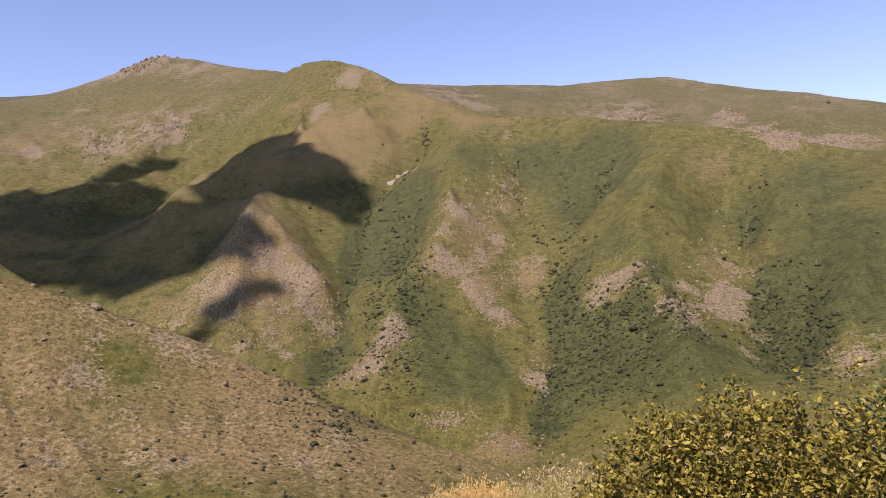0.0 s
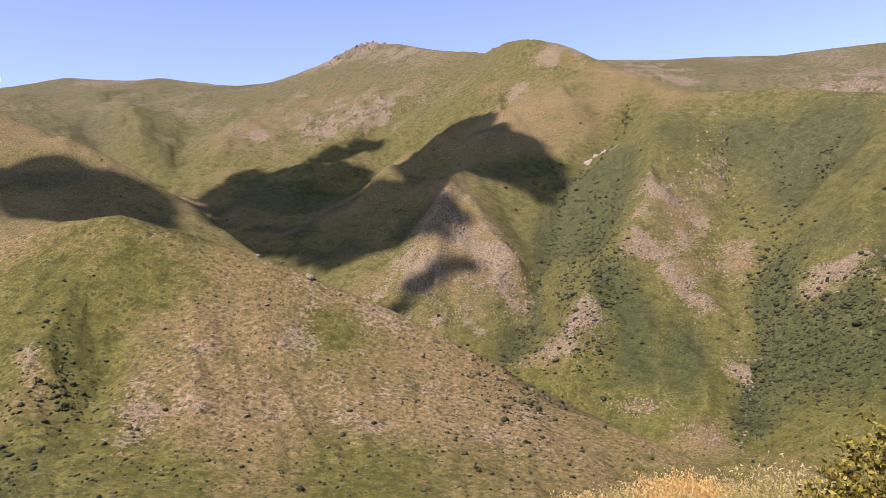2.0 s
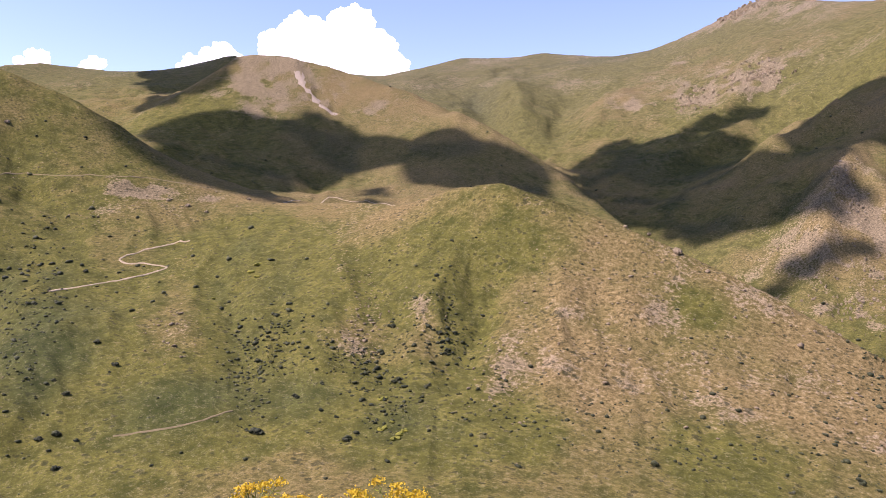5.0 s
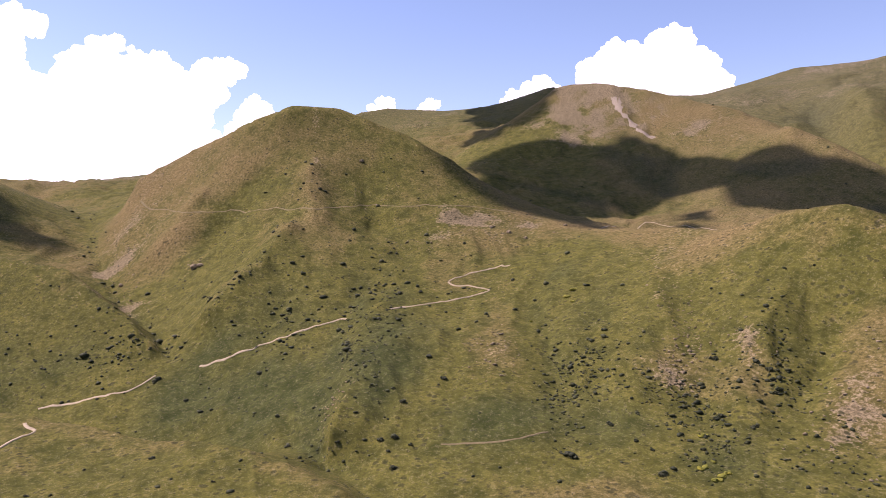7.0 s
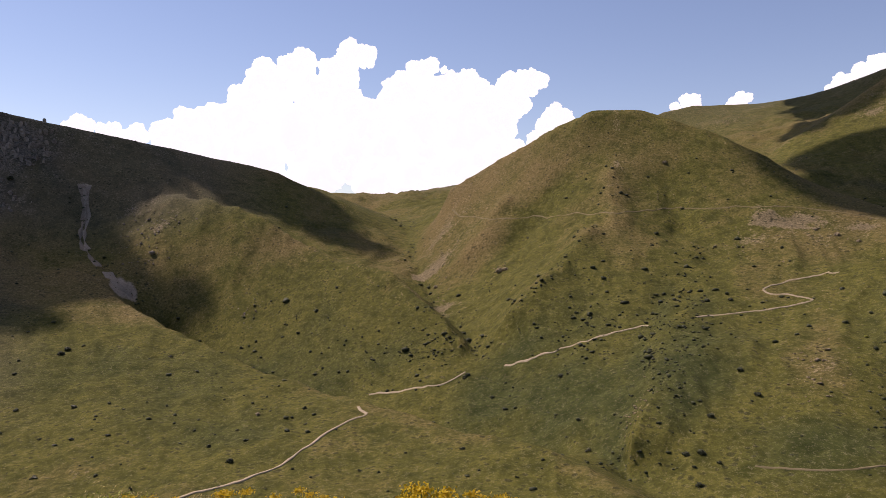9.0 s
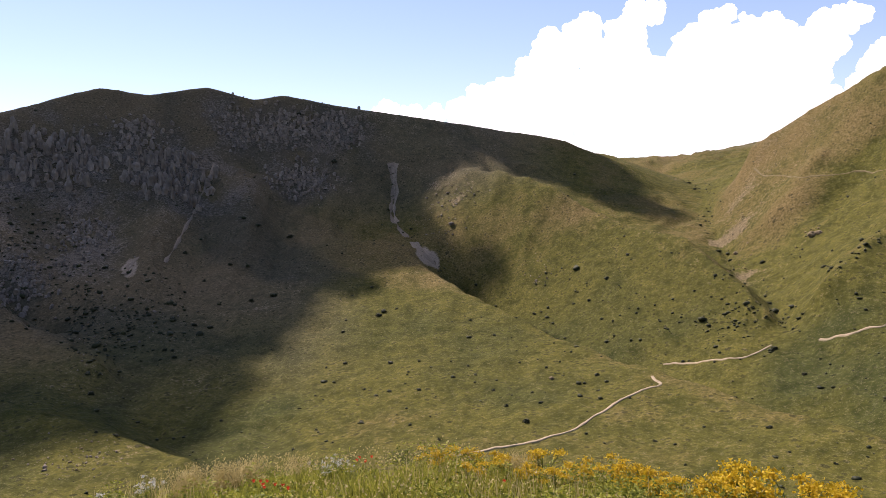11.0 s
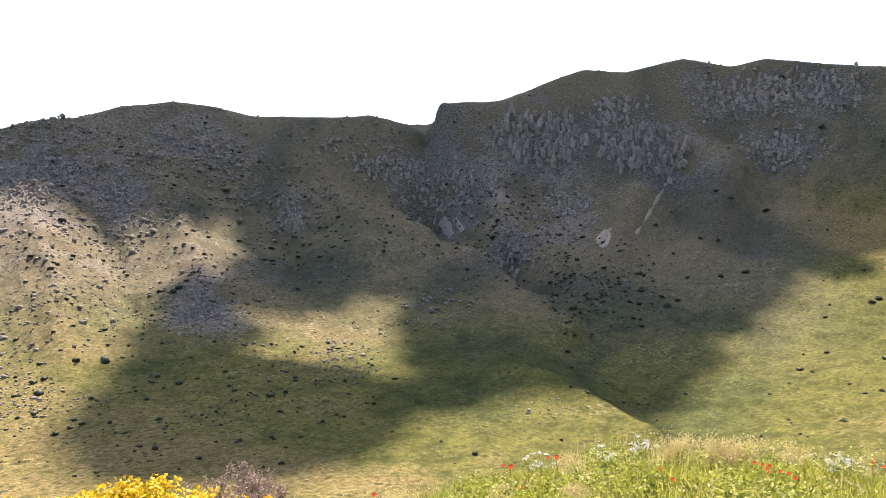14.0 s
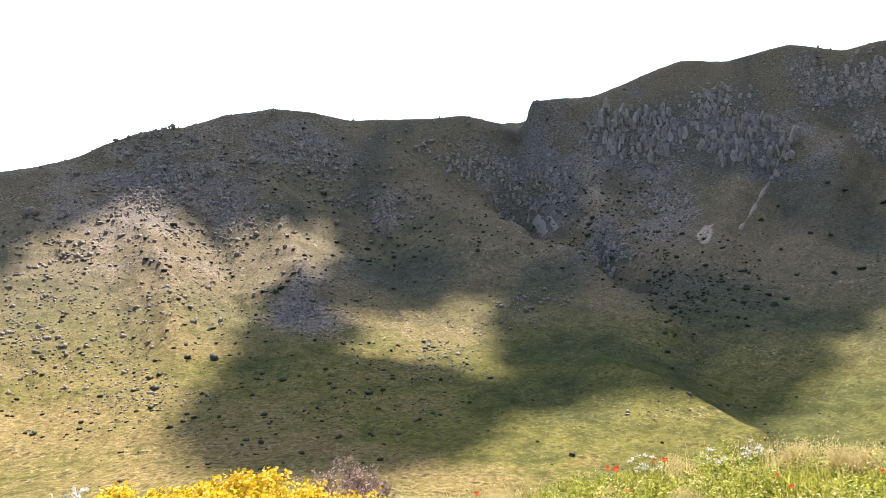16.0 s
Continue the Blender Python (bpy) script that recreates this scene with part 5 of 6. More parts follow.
def shrub_model(seed, material, label):
    rng = np.random.default_rng(seed)
    root = new("shrub", None)
    v, f = [], []
    for k in range(5):
        c = rng.normal(size=3) * (0.22, 0.22, 0.06) + (0, 0, 0.28)
        bv, bf = BALLS[2]
        w = rng.uniform(0.2, 0.34)
        lump = np.array([noise.fractal(Vector(p) * 2.5 + Vector((seed + k, 0, 0)), 0.8, 2.1, 3) for p in bv])
        f += [tuple(q + len(v)) for q in bf]
        v += list(bv * (w, w, w * 0.85) * (1 + 0.45 * lump)[:, None] + c)
    tv, tf = leaf_cloud(170, 0.47, 0.075, rng)
    f += [tuple(i + len(v) for i in q) for q in tf]
    v += tv
    crown = link_mesh("crown", [tuple(p) for p in v], f, material, smooth=False)
    crown.parent = root
    bm = bmesh.new()
    bmesh.ops.create_cone(bm, cap_ends=True, segments=7, radius1=0.06, radius2=0.035, depth=0.4, matrix=Matrix.Translation((0, 0, 0.1)))
    me = bpy.data.meshes.new("trunk")
    bm.to_mesh(me)
    bm.free()
    me.materials.append(TWIG)
    trunk = new("trunk", me)
    trunk.parent = root
    return tagged(root, label, "shrub", "shrubs on the slopes")


def ball(level):
    bm = bmesh.new()
    bmesh.ops.create_icosphere(bm, subdivisions=level, radius=1.0)
    v = np.array([p.co[:] for p in bm.verts])
    f = np.array([[p.index for p in q.verts] for q in bm.faces])
    bm.free()
    return v, f


BALLS = {k: ball(k) for k in (1, 2, 3, 4)}
models = [shrub_model(k, SCRUB if k < 3 else SCRUB_PALE, "dark green rounded shrub on a dry grassy slope" if k < 3 else "grey-green rounded shrub on a dry grassy slope") for k in range(4)]
dice = random.Random(11)
used = set()
for lot in SHRUBS:
    for b, r, w in lot:
        w *= 1.35 if b < -120 else 1.1
        k = dice.choice((0, 1, 2, 0, 1, 2, 3))
        p = at(b, r, -0.06 * w)
        m = Matrix.Translation(p) @ Matrix.Rotation(dice.uniform(0, 6.28), 4, "Z") @ Matrix.Diagonal((0.95 * w, 0.95 * w * dice.uniform(0.85, 1.15), 0.95 * w * dice.uniform(0.8, 1.1), 1))
        if k in used:
            again(models[k], m)
        else:
            used.add(k)
            models[k].matrix_basis = m


broom = shrub_model(9, BROOM, "yellow flowering broom shrub on the green slope")
for k, (b, r, w) in enumerate(BROOM_SHRUBS):
    m = Matrix.Translation(at(b, r, -0.05 * w)) @ Matrix.Rotation(k * 1.3, 4, "Z") @ Matrix.Diagonal((0.7 * w, 0.7 * w, 0.5 * w, 1))
    if k:
        again(broom, m)
    else:
        broom.matrix_basis = m


def scatter(kinds, per_patch, seed):
    """Random places in the patches of some kinds: bearings and distances."""
    rng = np.random.default_rng(seed)
    bs, rs = [], []
    for name, rows in PATCHES.items():
        for kind, count in zip(kinds, per_patch):
            if name.startswith(kind):
                for pb, pr, wb, wl in rows:
                    n = int(count * max(0.25, min(3.0, wb * wl * 25)))
                    bs.append(pb + rng.normal(size=n) * wb * 0.75)
                    rs.append(pr * np.exp(rng.normal(size=n) * wl * 0.75))
    return np.concatenate(bs), np.concatenate(rs)


def lumps(name, b, r, size, seed, material, level=1, flat=0.8, jag=0.35, sink=0.2):
    """Many small lumps on the ground in one mesh."""
    rng = np.random.default_rng(seed)
    ball_v, ball_f = BALLS[level]
    n, k = len(b), len(ball_v)
    x, y = r * np.sin(np.radians(b)), r * np.cos(np.radians(b))
    z = ground(b, r)
    form = ball_v[None] * (1 + jag * rng.uniform(-1, 1, size=(n, k, 1)))
    form = form * (size[:, None] * np.stack([rng.uniform(0.7, 1.3, n), rng.uniform(0.7, 1.3, n), flat * rng.uniform(0.7, 1.2, n)], 1))[:, None, :]
    v = form + np.stack([x, y, z + size * flat * (0.5 - sink)], 1)[:, None, :]
    f = (ball_f[None] + (np.arange(n) * k)[:, None, None]).reshape(-1, 3)
    me = bpy.data.meshes.new(name)
    me.vertices.add(n * k)
    me.vertices.foreach_set("co", v.reshape(-1).astype(np.float32))
    me.loops.add(f.size)
    me.loops.foreach_set("vertex_index", f.reshape(-1).astype(np.int32))
    me.polygons.add(len(f))
    me.polygons.foreach_set("loop_start", np.arange(0, f.size, 3, dtype=np.int32))
    me.update(calc_edges=True)
    me.materials.append(material)
    return new(name, me)


rng = np.random.default_rng(23)
sb, sr = scatter(("scrub_main", "scrub_near", "scrub_west"), (85, 55, 60), 31)
wide = rng.uniform(-188, 34, 5200)
far = np.exp(rng.uniform(math.log(170), math.log(1700), 5200))
keep = value_noise(wide / 3.0, np.log(far) * 9, 101) > rng.uniform(-0.4, 0.9, 5200)
gully_b, gully_r = [], []
for name, count, spread in (("main_gully", 420, 0.22), ("right_gully", 420, 0.3), ("far_right_gully", 260, 0.5), ("right_gully_arm", 120, 0.3), ("zigzag_gully", 160, 0.5), ("west_gully", 70, 0.35), ("stream", 260, 0.5), ("gravel_gully", 200, 0.6), ("cone_gully", 60, 0.4)):
    pts = np.array(RELIEF[name])
    t = np.sort(rng.uniform(0, len(pts) - 1, count))
    gully_b.append(np.interp(t, np.arange(len(pts)), pts[:, 0]) + rng.normal(size=count) * spread)
    gully_r.append(np.exp(np.interp(t, np.arange(len(pts)), np.log(pts[:, 1])) + rng.normal(size=count) * 0.012))
sb, sr = np.concatenate([sb, wide[keep], *gully_b]), np.concatenate([sr, far[keep], *gully_r])
scrub = lumps("scrub", sb, sr, (rng.gamma(1.2, 0.42, len(sb)) + 0.05) * np.clip(sr / 600, 0.45, 1.2) + np.clip(sr - 300, 0, 3000) / 1300 + 0.1, 41, SCRUB, 1, 0.7, 0.4)
tagged(scrub, "low dark scrub scattered over the dry slopes", "scrub", kind="stuff")

rb, rr = scatter(("stony_main", "stony_high", "stony_mid", "stony_near", "stony_west", "pale"), (85, 85, 40, 20, 30, 10), 51)
keep = (rr > 430) | (rb > -110) | (np.random.default_rng(4).uniform(size=len(rr)) > 0.75)
rb, rr = rb[keep], rr[keep]
stones = lumps("loose_stones", rb, rr, np.random.default_rng(5).gamma(2.0, 0.15, len(rb)) + 0.05 + rr / 3800, 61, ROCK_TAN, 1, 0.65, 0.6)
tagged(stones, "tan stones strewn over the bare patches of the slopes", "stones", kind="stuff")

wb_, wr_ = scatter(("crag", "stony_west", "scrub_west", "rubble_west"), (90, 40, 15, 45), 53)
boulders = lumps("grey_stones", wb_, wr_, np.random.default_rng(6).gamma(2.0, 0.16, len(wb_)) * np.clip(wr_ / 600, 0.3, 1.6) + wr_ / 2400, 63, ROCK_GREY, 1, 0.9, 0.5)
tagged(boulders, "grey rocks strewn over the steep shaded mountainside", "stones", kind="stuff")


hb, hr = scatter(("rubble_west",), (62,), 59)
rubble = lumps("rubble", hb, hr, np.random.default_rng(12).gamma(2.2, 0.40, len(hb)) * np.clip((hr - 200) / 480, 0.2, 1.2) + 0.22, 69, ROCK_GREY, 1, 0.85, 0.45)
tagged(rubble, "brown-grey boulders strewn over the stony mountainside", "boulders", kind="stuff")
eb, er = scatter(("scrub_west", "dry_foot", "dotted_slope"), (10, 22, 10), 57)
bushes = lumps("hillside_bushes", eb, er, np.random.default_rng(8).gamma(3.0, 0.26, len(eb)) * np.clip(er / 500, 0.6, 1.2) + 0.2, 67, SCRUB, 2, 0.75, 0.4)
tagged(bushes, "dark low bushes dotted over the mountainside", "bushes", kind="stuff")


def block_mesh(seed, material):
    """A broken upright block, one unit wide and high."""
    rng = np.random.default_rng(seed)
    v, f = [], []
    for z, q in ((-0.5, 1.1), (0.45, 1.0), (0.8, 0.75), (1.0, 0.35)):
        for i in range(5):
            a = i * 1.257 + rng.normal() * 0.15
            rad = 0.5 * q * rng.uniform(0.75, 1.25)
            v.append((rad * math.cos(a), rad * math.sin(a), z))
    for j in range(3):
        f += [(j * 5 + i, j * 5 + (i + 1) % 5, j * 5 + 5 + (i + 1) % 5, j * 5 + 5 + i) for i in range(5)]
    f.append((15, 16, 17, 18, 19))
    me = bpy.data.meshes.new("block")
    me.from_pydata(v, [], f)
    me.materials.append(material)
    return me


BLOCKS = {m: [block_mesh(900 + k, m) for k in range(8)] for m in (ROCK_GREY, ROCK_TAN)}


def crag(b, r, wb, wl, seed, tall, material, label="grey broken rock outcrop on the steep mountainside"):
    """An outcrop of upright broken blocks on the slope."""
    rng = np.random.default_rng(seed)
    root = new("rock_outcrop", None)
    base = at(b, r)
    root.matrix_basis = Matrix.Translation(base)
    for k in range(int(min(90, 20 + wb * 24))):
        p = at(b + rng.normal() * wb * 0.55, r * math.exp(rng.normal() * wl * 0.5)) - base
        w, h = r * (0.0042 if material is ROCK_GREY else 0.0027) * rng.uniform(0.5, 1.5), r * 0.0038 * rng.uniform(0.4, 1.4) * tall
        ob = new("block", BLOCKS[material][int(rng.integers(8))])
        ob.parent = root
        ob.matrix_basis = Matrix.Translation(p) @ Euler((rng.normal() * 0.15, rng.normal() * 0.15, rng.uniform(0, 6.28))).to_matrix().to_4x4() @ Matrix.Diagonal((w, w * rng.uniform(0.7, 1.3), h, 1))
    return tagged(root, label, "rock", "outcrops on the mountain")


for k, row in enumerate(PATCHES["crag_west"]):
    crag(row[0], row[1], 0.8 * row[2], row[3], 200 + k, 0.9, ROCK_GREY)


def cliff(b, r, wb, wl, seed):
    """A rock face of tall cracked pillars in uneven tiers up the slope."""
    rng = np.random.default_rng(seed)
    root = new("rock_outcrop", None)
    base = at(b, r)
    root.matrix_basis = Matrix.Translation(base)
    tiers = max(3, int(round(wl * 80)))
    for tier in range(tiers):
        share = (tier + 0.5) / tiers * 2 - 1
        pb = b - wb * math.sqrt(max(0.15, 1 - share * share))
        end = 2 * b - pb
        while pb < end:
            w = rng.uniform(3.0, 8.5)
            pb += math.degrees(0.6 * w / r)
            if value_noise(pb * 1.7, tier * 0.9 + seed, 7) < -0.7:
                continue
            p = at(pb, r * math.exp(wl * share + rng.normal() * 0.009)) - base
            ob = new("block", BLOCKS[ROCK_GREY][int(rng.integers(8))])
            ob.parent = root
            lean = Euler((rng.normal() * 0.12, rng.normal() * 0.12, rng.uniform(0, 6.28))).to_matrix().to_4x4()
            ob.matrix_basis = Matrix.Translation(p) @ lean @ Matrix.Diagonal((w, w * rng.uniform(0.7, 1.2), rng.uniform(5, 14), 1))
    return tagged(root, "tall cracked grey rock pillars on the mountain face", "rock", "outcrops on the mountain")


for k, row in enumerate(PATCHES["cliff_west"]):
    if k < 2:
        cliff(*row, 280 + k)
    else:
        crag(*row, 280 + k, 1.1, ROCK_GREY)
for k, row in enumerate(PATCHES["crag_main"]):
    crag(*row, 260 + k, 0.6, ROCK_TAN, "weathered tan rock outcrop near the crest")
for k, row in enumerate(PATCHES["stony_main"]):
    crag(*row, 300 + k, 0.55, ROCK_TAN, "low broken tan rock ribs on the green slope")
for k, row in enumerate(PATCHES["stony_high"][:8]):
    crag(*row, 340 + k, 0.5, ROCK_TAN, "low broken tan rock ribs on the high slope")


def boulder(b, r, w, seed):
    v, f = BALLS[3]
    d = np.array([noise.fractal(Vector(p) * 1.3 + Vector((seed, 0, 0)), 0.7, 2.1, 4) for p in v])
    v = np.round(v * 2.0) / 2.0 * 0.4 + v * 0.6
    v = v * (1 + 0.35 * d)[:, None] * np.array((0.5 * w, 0.45 * w, 0.36 * w))
    ob = link_mesh("boulder", v.tolist(), f.tolist(), ROCK_TAN, False)
    ob.matrix_basis = Matrix.Translation(at(b, r, 0.12 * w)) @ Matrix.Rotation(seed, 4, "Z")
    return tagged(ob, "weathered tan boulder on the grassy hillside", "boulder", "boulders on the hills")


for k, (b, r, w) in enumerate(BOULDERS):
    boulder(b, r, w, 1.7 * k)
# ---- plants on the knoll in front ----
def mesh_from(name, v, f, material, parent=None, smooth=False):
    ob = link_mesh(name, [tuple(p) for p in v], [tuple(int(i) for i in q) for q in f], material, smooth)
    ob.parent = parent
    return ob


def blade_sheet(name, x, y, height, width, lean, rng, material, lift=0.0):
    """Many grass blades in one mesh: each a bent, tapering strip."""
    n = len(x)
    z = ground_xy(x, y) - 0.02 + lift
    a = rng.uniform(0, 2 * np.pi, n)
    dx, dy = np.cos(a), np.sin(a)
    c = rng.uniform(0, 2 * np.pi, n)
    v = np.empty((n, 5, 3))
    for k, (t, w) in enumerate(((0, 0.5), (0, -0.5), (0.55, 0.42), (0.55, -0.42), (1.0, 0.0))):
        bend = lean * height * t * t
        v[:, k, 0] = x + dx * w * width + np.cos(c) * bend
        v[:, k, 1] = y + dy * w * width + np.sin(c) * bend
        v[:, k, 2] = z + height * t * (1 - 0.25 * lean * t)
    base = (np.arange(n) * 5)[:, None, None]
    tri = (np.array([[0, 1, 3], [0, 3, 2], [2, 3, 4]])[None] + base).reshape(-1, 3)
    me = bpy.data.meshes.new(name)
    me.vertices.add(n * 5)
    me.vertices.foreach_set("co", v.reshape(-1).astype(np.float32))
    me.loops.add(tri.size)
    me.loops.foreach_set("vertex_index", tri.reshape(-1).astype(np.int32))
    me.polygons.add(len(tri))
    me.polygons.foreach_set("loop_start", np.arange(0, tri.size, 3, dtype=np.int32))
    me.update(calc_edges=True)
    me.materials.append(material)
    return new(name, me)


def knoll_spots(n, rng, lo=-192, hi=36, near=5.0, far=10.4):
    b = rng.uniform(lo, hi, n)
    r = np.sqrt(rng.uniform(near ** 2, far ** 2, n))
    return r * np.sin(np.radians(b)), r * np.cos(np.radians(b))


rng = np.random.default_rng(77)
x, y = knoll_spots(90000, rng, -192, -86)
clump = 0.5 + 0.5 * fbm(x / 0.7, y / 0.7, 111, 3)
keep = clump > rng.uniform(0.05, 0.75, len(x))
x, y, clump = x[keep], y[keep], clump[keep]
grass = blade_sheet("meadow_grass", x, y, (0.08 + 0.20 * np.clip(clump, 0, 1)) * rng.uniform(0.6, 1.3, len(x)), rng.uniform(0.009, 0.02, len(x)), rng.uniform(0.1, 0.7, len(x)), rng, MEADOW)
tagged(grass, "dense green and yellowing meadow grass on the knoll", "grass", kind="stuff")
x, y = knoll_spots(16000, rng, -86, 36)
thin = blade_sheet("dry_grass", x, y, rng.uniform(0.08, 0.28, len(x)), rng.uniform(0.005, 0.011, len(x)), rng.uniform(0.1, 0.7, len(x)), rng, STRAW)
tagged(thin, "sparse dry grass on the edge of the knoll", "grass", kind="stuff")
x, y = knoll_spots(4500, rng, -188, -86)
keep = fbm(x / 1.1, y / 1.1, 131, 2) > 0.15
stalks = blade_sheet("dry_stalks", x[keep], y[keep], rng.uniform(0.25, 0.52, keep.sum()), rng.uniform(0.004, 0.007, keep.sum()), rng.uniform(0.0, 0.35, keep.sum()), rng, STRAW)
tagged(stalks, "thin dry straw stalks among the meadow grass", "grass", kind="stuff")


def leaf_quads(name, c, size, rng, material, slim=0.5, up=0.4):
    """Small pointed leaves, each a folded diamond, in one mesh."""
    n = len(c)
    a = rng.normal(size=(n, 3))
    a[:, 2] = np.abs(a[:, 2]) * up
    a /= np.linalg.norm(a, axis=1)[:, None]
    b = np.cross(a, rng.normal(size=(n, 3)))
    b /= np.linalg.norm(b, axis=1)[:, None] + 1e-9
    nrm = np.cross(a, b)
    s = size[:, None]
    v = np.stack([c, c + a * s * 0.5 + b * s * slim * 0.5 + nrm * s * 0.1, c + a * s, c + a * s * 0.5 - b * s * slim * 0.5 + nrm * s * 0.1], 1)
    tri = (np.array([[0, 1, 2], [0, 2, 3]])[None] + (np.arange(n) * 4)[:, None, None]).reshape(-1, 3)
    me = bpy.data.meshes.new(name)
    me.vertices.add(n * 4)
    me.vertices.foreach_set("co", v.reshape(-1).astype(np.float32))
    me.loops.add(tri.size)
    me.loops.foreach_set("vertex_index", tri.reshape(-1).astype(np.int32))
    me.polygons.add(len(tri))
    me.polygons.foreach_set("loop_start", np.arange(0, tri.size, 3, dtype=np.int32))
    me.update(calc_edges=True)
    me.materials.append(material)
    return new(name, me)


x, y = knoll_spots(110000, rng, -192, -88, 5.2, 10.2)
tall = fbm(x / 0.45, y / 0.45, 141, 3)
keep = tall > rng.uniform(-0.5, 0.5, len(x))
x, y, tall = x[keep], y[keep], tall[keep]
z = ground_xy(x, y) + rng.uniform(0.02, 1.0, len(x)) * (0.12 + 0.30 * np.clip(tall, 0, 1))
tagged(leaf_quads("meadow_herbs", np.stack([x, y, z], 1), rng.uniform(0.02, 0.06, len(x)), rng, HERB, 0.45), "low leafy green herbs filling the meadow", "herbs", kind="stuff")


x, y = knoll_spots(12000, rng, -190, -88, 5.4, 10.2)
pale = fbm(x / 0.9, y / 0.9, 151, 3)
keep = pale > rng.uniform(-0.1, 0.7, len(x))
x, y, pale = x[keep], y[keep], pale[keep]
z = ground_xy(x, y) + 0.16 + 0.22 * np.clip(pale, 0, 1) + rng.normal(size=len(x)) * 0.05
tagged(leaf_quads("seed_heads", np.stack([x, y, z], 1), rng.uniform(0.015, 0.035, len(x)), rng, STRAW, 0.6, 1.2), "pale seed heads over the meadow grass", "seed heads", kind="stuff")


def tube(path, r0, r1, sides=5):
    """Points and faces of a tapering stem along a path."""
    v, f = [], []
    n = len(path)
    for k, p in enumerate(path):
        w = r0 + (r1 - r0) * k / (n - 1)
        way = Vector(path[min(k + 1, n - 1)]) - Vector(path[max(k - 1, 0)])
        u = way.orthogonal().normalized()
        q = way.cross(u).normalized()
        for i in range(sides):
            a = 2 * math.pi * i / sides
            v.append(Vector(p) + (u * math.cos(a) + q * math.sin(a)) * w)
    for k in range(n - 1):
        f += [(k * sides + i, k * sides + (i + 1) % sides, (k + 1) * sides + (i + 1) % sides, (k + 1) * sides + i) for i in range(sides)]
    return v, f


def add(store, piece):
    v, f = store
    pv, pf = piece
    f += [tuple(i + len(v) for i in q) for q in pf]
    v += list(pv)


def flower_plant(seed, material, label, category, group, heads, head_w, florets, leafy=True):
    """Branching stems with flat heads of small florets; one unit high."""
    rng = np.random.default_rng(seed)
    root = new(category.replace(" ", "_"), None)
    leaves = []
    for k in range(heads):
        a, out = rng.uniform(0, 6.28), rng.uniform(0.05, 0.5) ** 0.8
        top = np.array([math.cos(a) * out, math.sin(a) * out, rng.uniform(0.62, 1.0) - 0.25 * out])
        mid = top * (0.45, 0.45, 0.55) + rng.normal(size=3) * 0.03
        part = mesh_from("stem", *tube([(0, 0, -0.03), tuple(mid), tuple(top)], 0.016, 0.008), STEM, root)
        n = florets
        c = top + rng.normal(size=(n, 3)) * (head_w, head_w, head_w * 0.38)
        head = leaf_quads("flower_head", c, rng.uniform(0.035, 0.07, n), rng, material, 0.9, 0.6)
        head.parent = root
        tagged(head, kind="stuff")
        for j in range(26):
            t = rng.uniform(0.15, 0.85)
            leaves.append(top * t + rng.normal(size=3) * 0.05)
    if leafy:
        ob = leaf_quads("foliage", np.array(leaves), rng.uniform(0.06, 0.16, len(leaves)), rng, HERB, 0.25)
        ob.parent = root
    return tagged(root, label, category, group)


def plant_out(models, spots, seed, spread=1.0):
    dice = random.Random(seed)
    fresh = list(models)
    for b, r, h in spots:
        m = Matrix.Translation(at(b, r, -0.01)) @ Matrix.Rotation(dice.uniform(0, 6.28), 4, "Z") @ Matrix.Diagonal((h * spread, h * spread, h, 1))
        if fresh:
            fresh.pop(0).matrix_basis = m
        else:
            again(dice.choice(models), m)


yellow = [flower_plant(300 + k, YELLOW, "bright yellow flowering plant in the meadow grass", "flower plant", "yellow flowers", 9, 0.085, 80) for k in range(3)]
plant_out(yellow, YELLOW_PLANTS, 1, 1.0)
white = [flower_plant(320 + k, WHITE, "white umbel flowers on thin stems in the grass", "umbel flower", "white flowers", 7, 0.05, 22, True) for k in range(2)]
plant_out(white, [(b, r, h if b < -178 else min(h, 0.42)) for b, r, h in WHITE_UMBELS], 2, 0.7)


def poppy(seed):
    rng = np.random.default_rng(seed)
    root = new("poppy", None)
    mesh_from("stem", *tube([(0, 0, -0.03), (0.02, 0.01, 0.5), (0.05, 0.0, 0.93)], 0.014, 0.010), STEM, root)
    for k in range(5):
        v, f = [], []
        for i in range(5):
            for j in range(4):
                t, w = j / 3, (i / 4 - 0.5)
                a = k * 1.257 + w * 1.5 * (0.5 + 0.5 * t)
                rad = 0.02 + 0.125 * t
                v.append((0.05 + rad * math.cos(a), rad * math.sin(a), 0.93 + 0.10 * t ** 1.5 + 0.015 * rng.normal() * t))
        f = [(i * 4 + j, i * 4 + j + 1, i * 4 + j + 5, i * 4 + j + 4) for i in range(4) for j in range(3)]
        mesh_from("petal", v, f, RED, root, True)
    core = link_mesh("seed_pod", [tuple(p * (0.03, 0.03, 0.035) + np.array((0.05, 0, 0.965))) for p in BALLS[1][0]], [tuple(int(i) for i in q) for q in BALLS[1][1]], SCRUB)
    core.parent = root
    return tagged(root, "red poppy in the green meadow grass", "poppy", "poppies")


plant_out([poppy(5), poppy(6)], [(b, r, min(max(h, 0.26), 0.42)) for b, r, h in POPPIES], 3, 0.45)


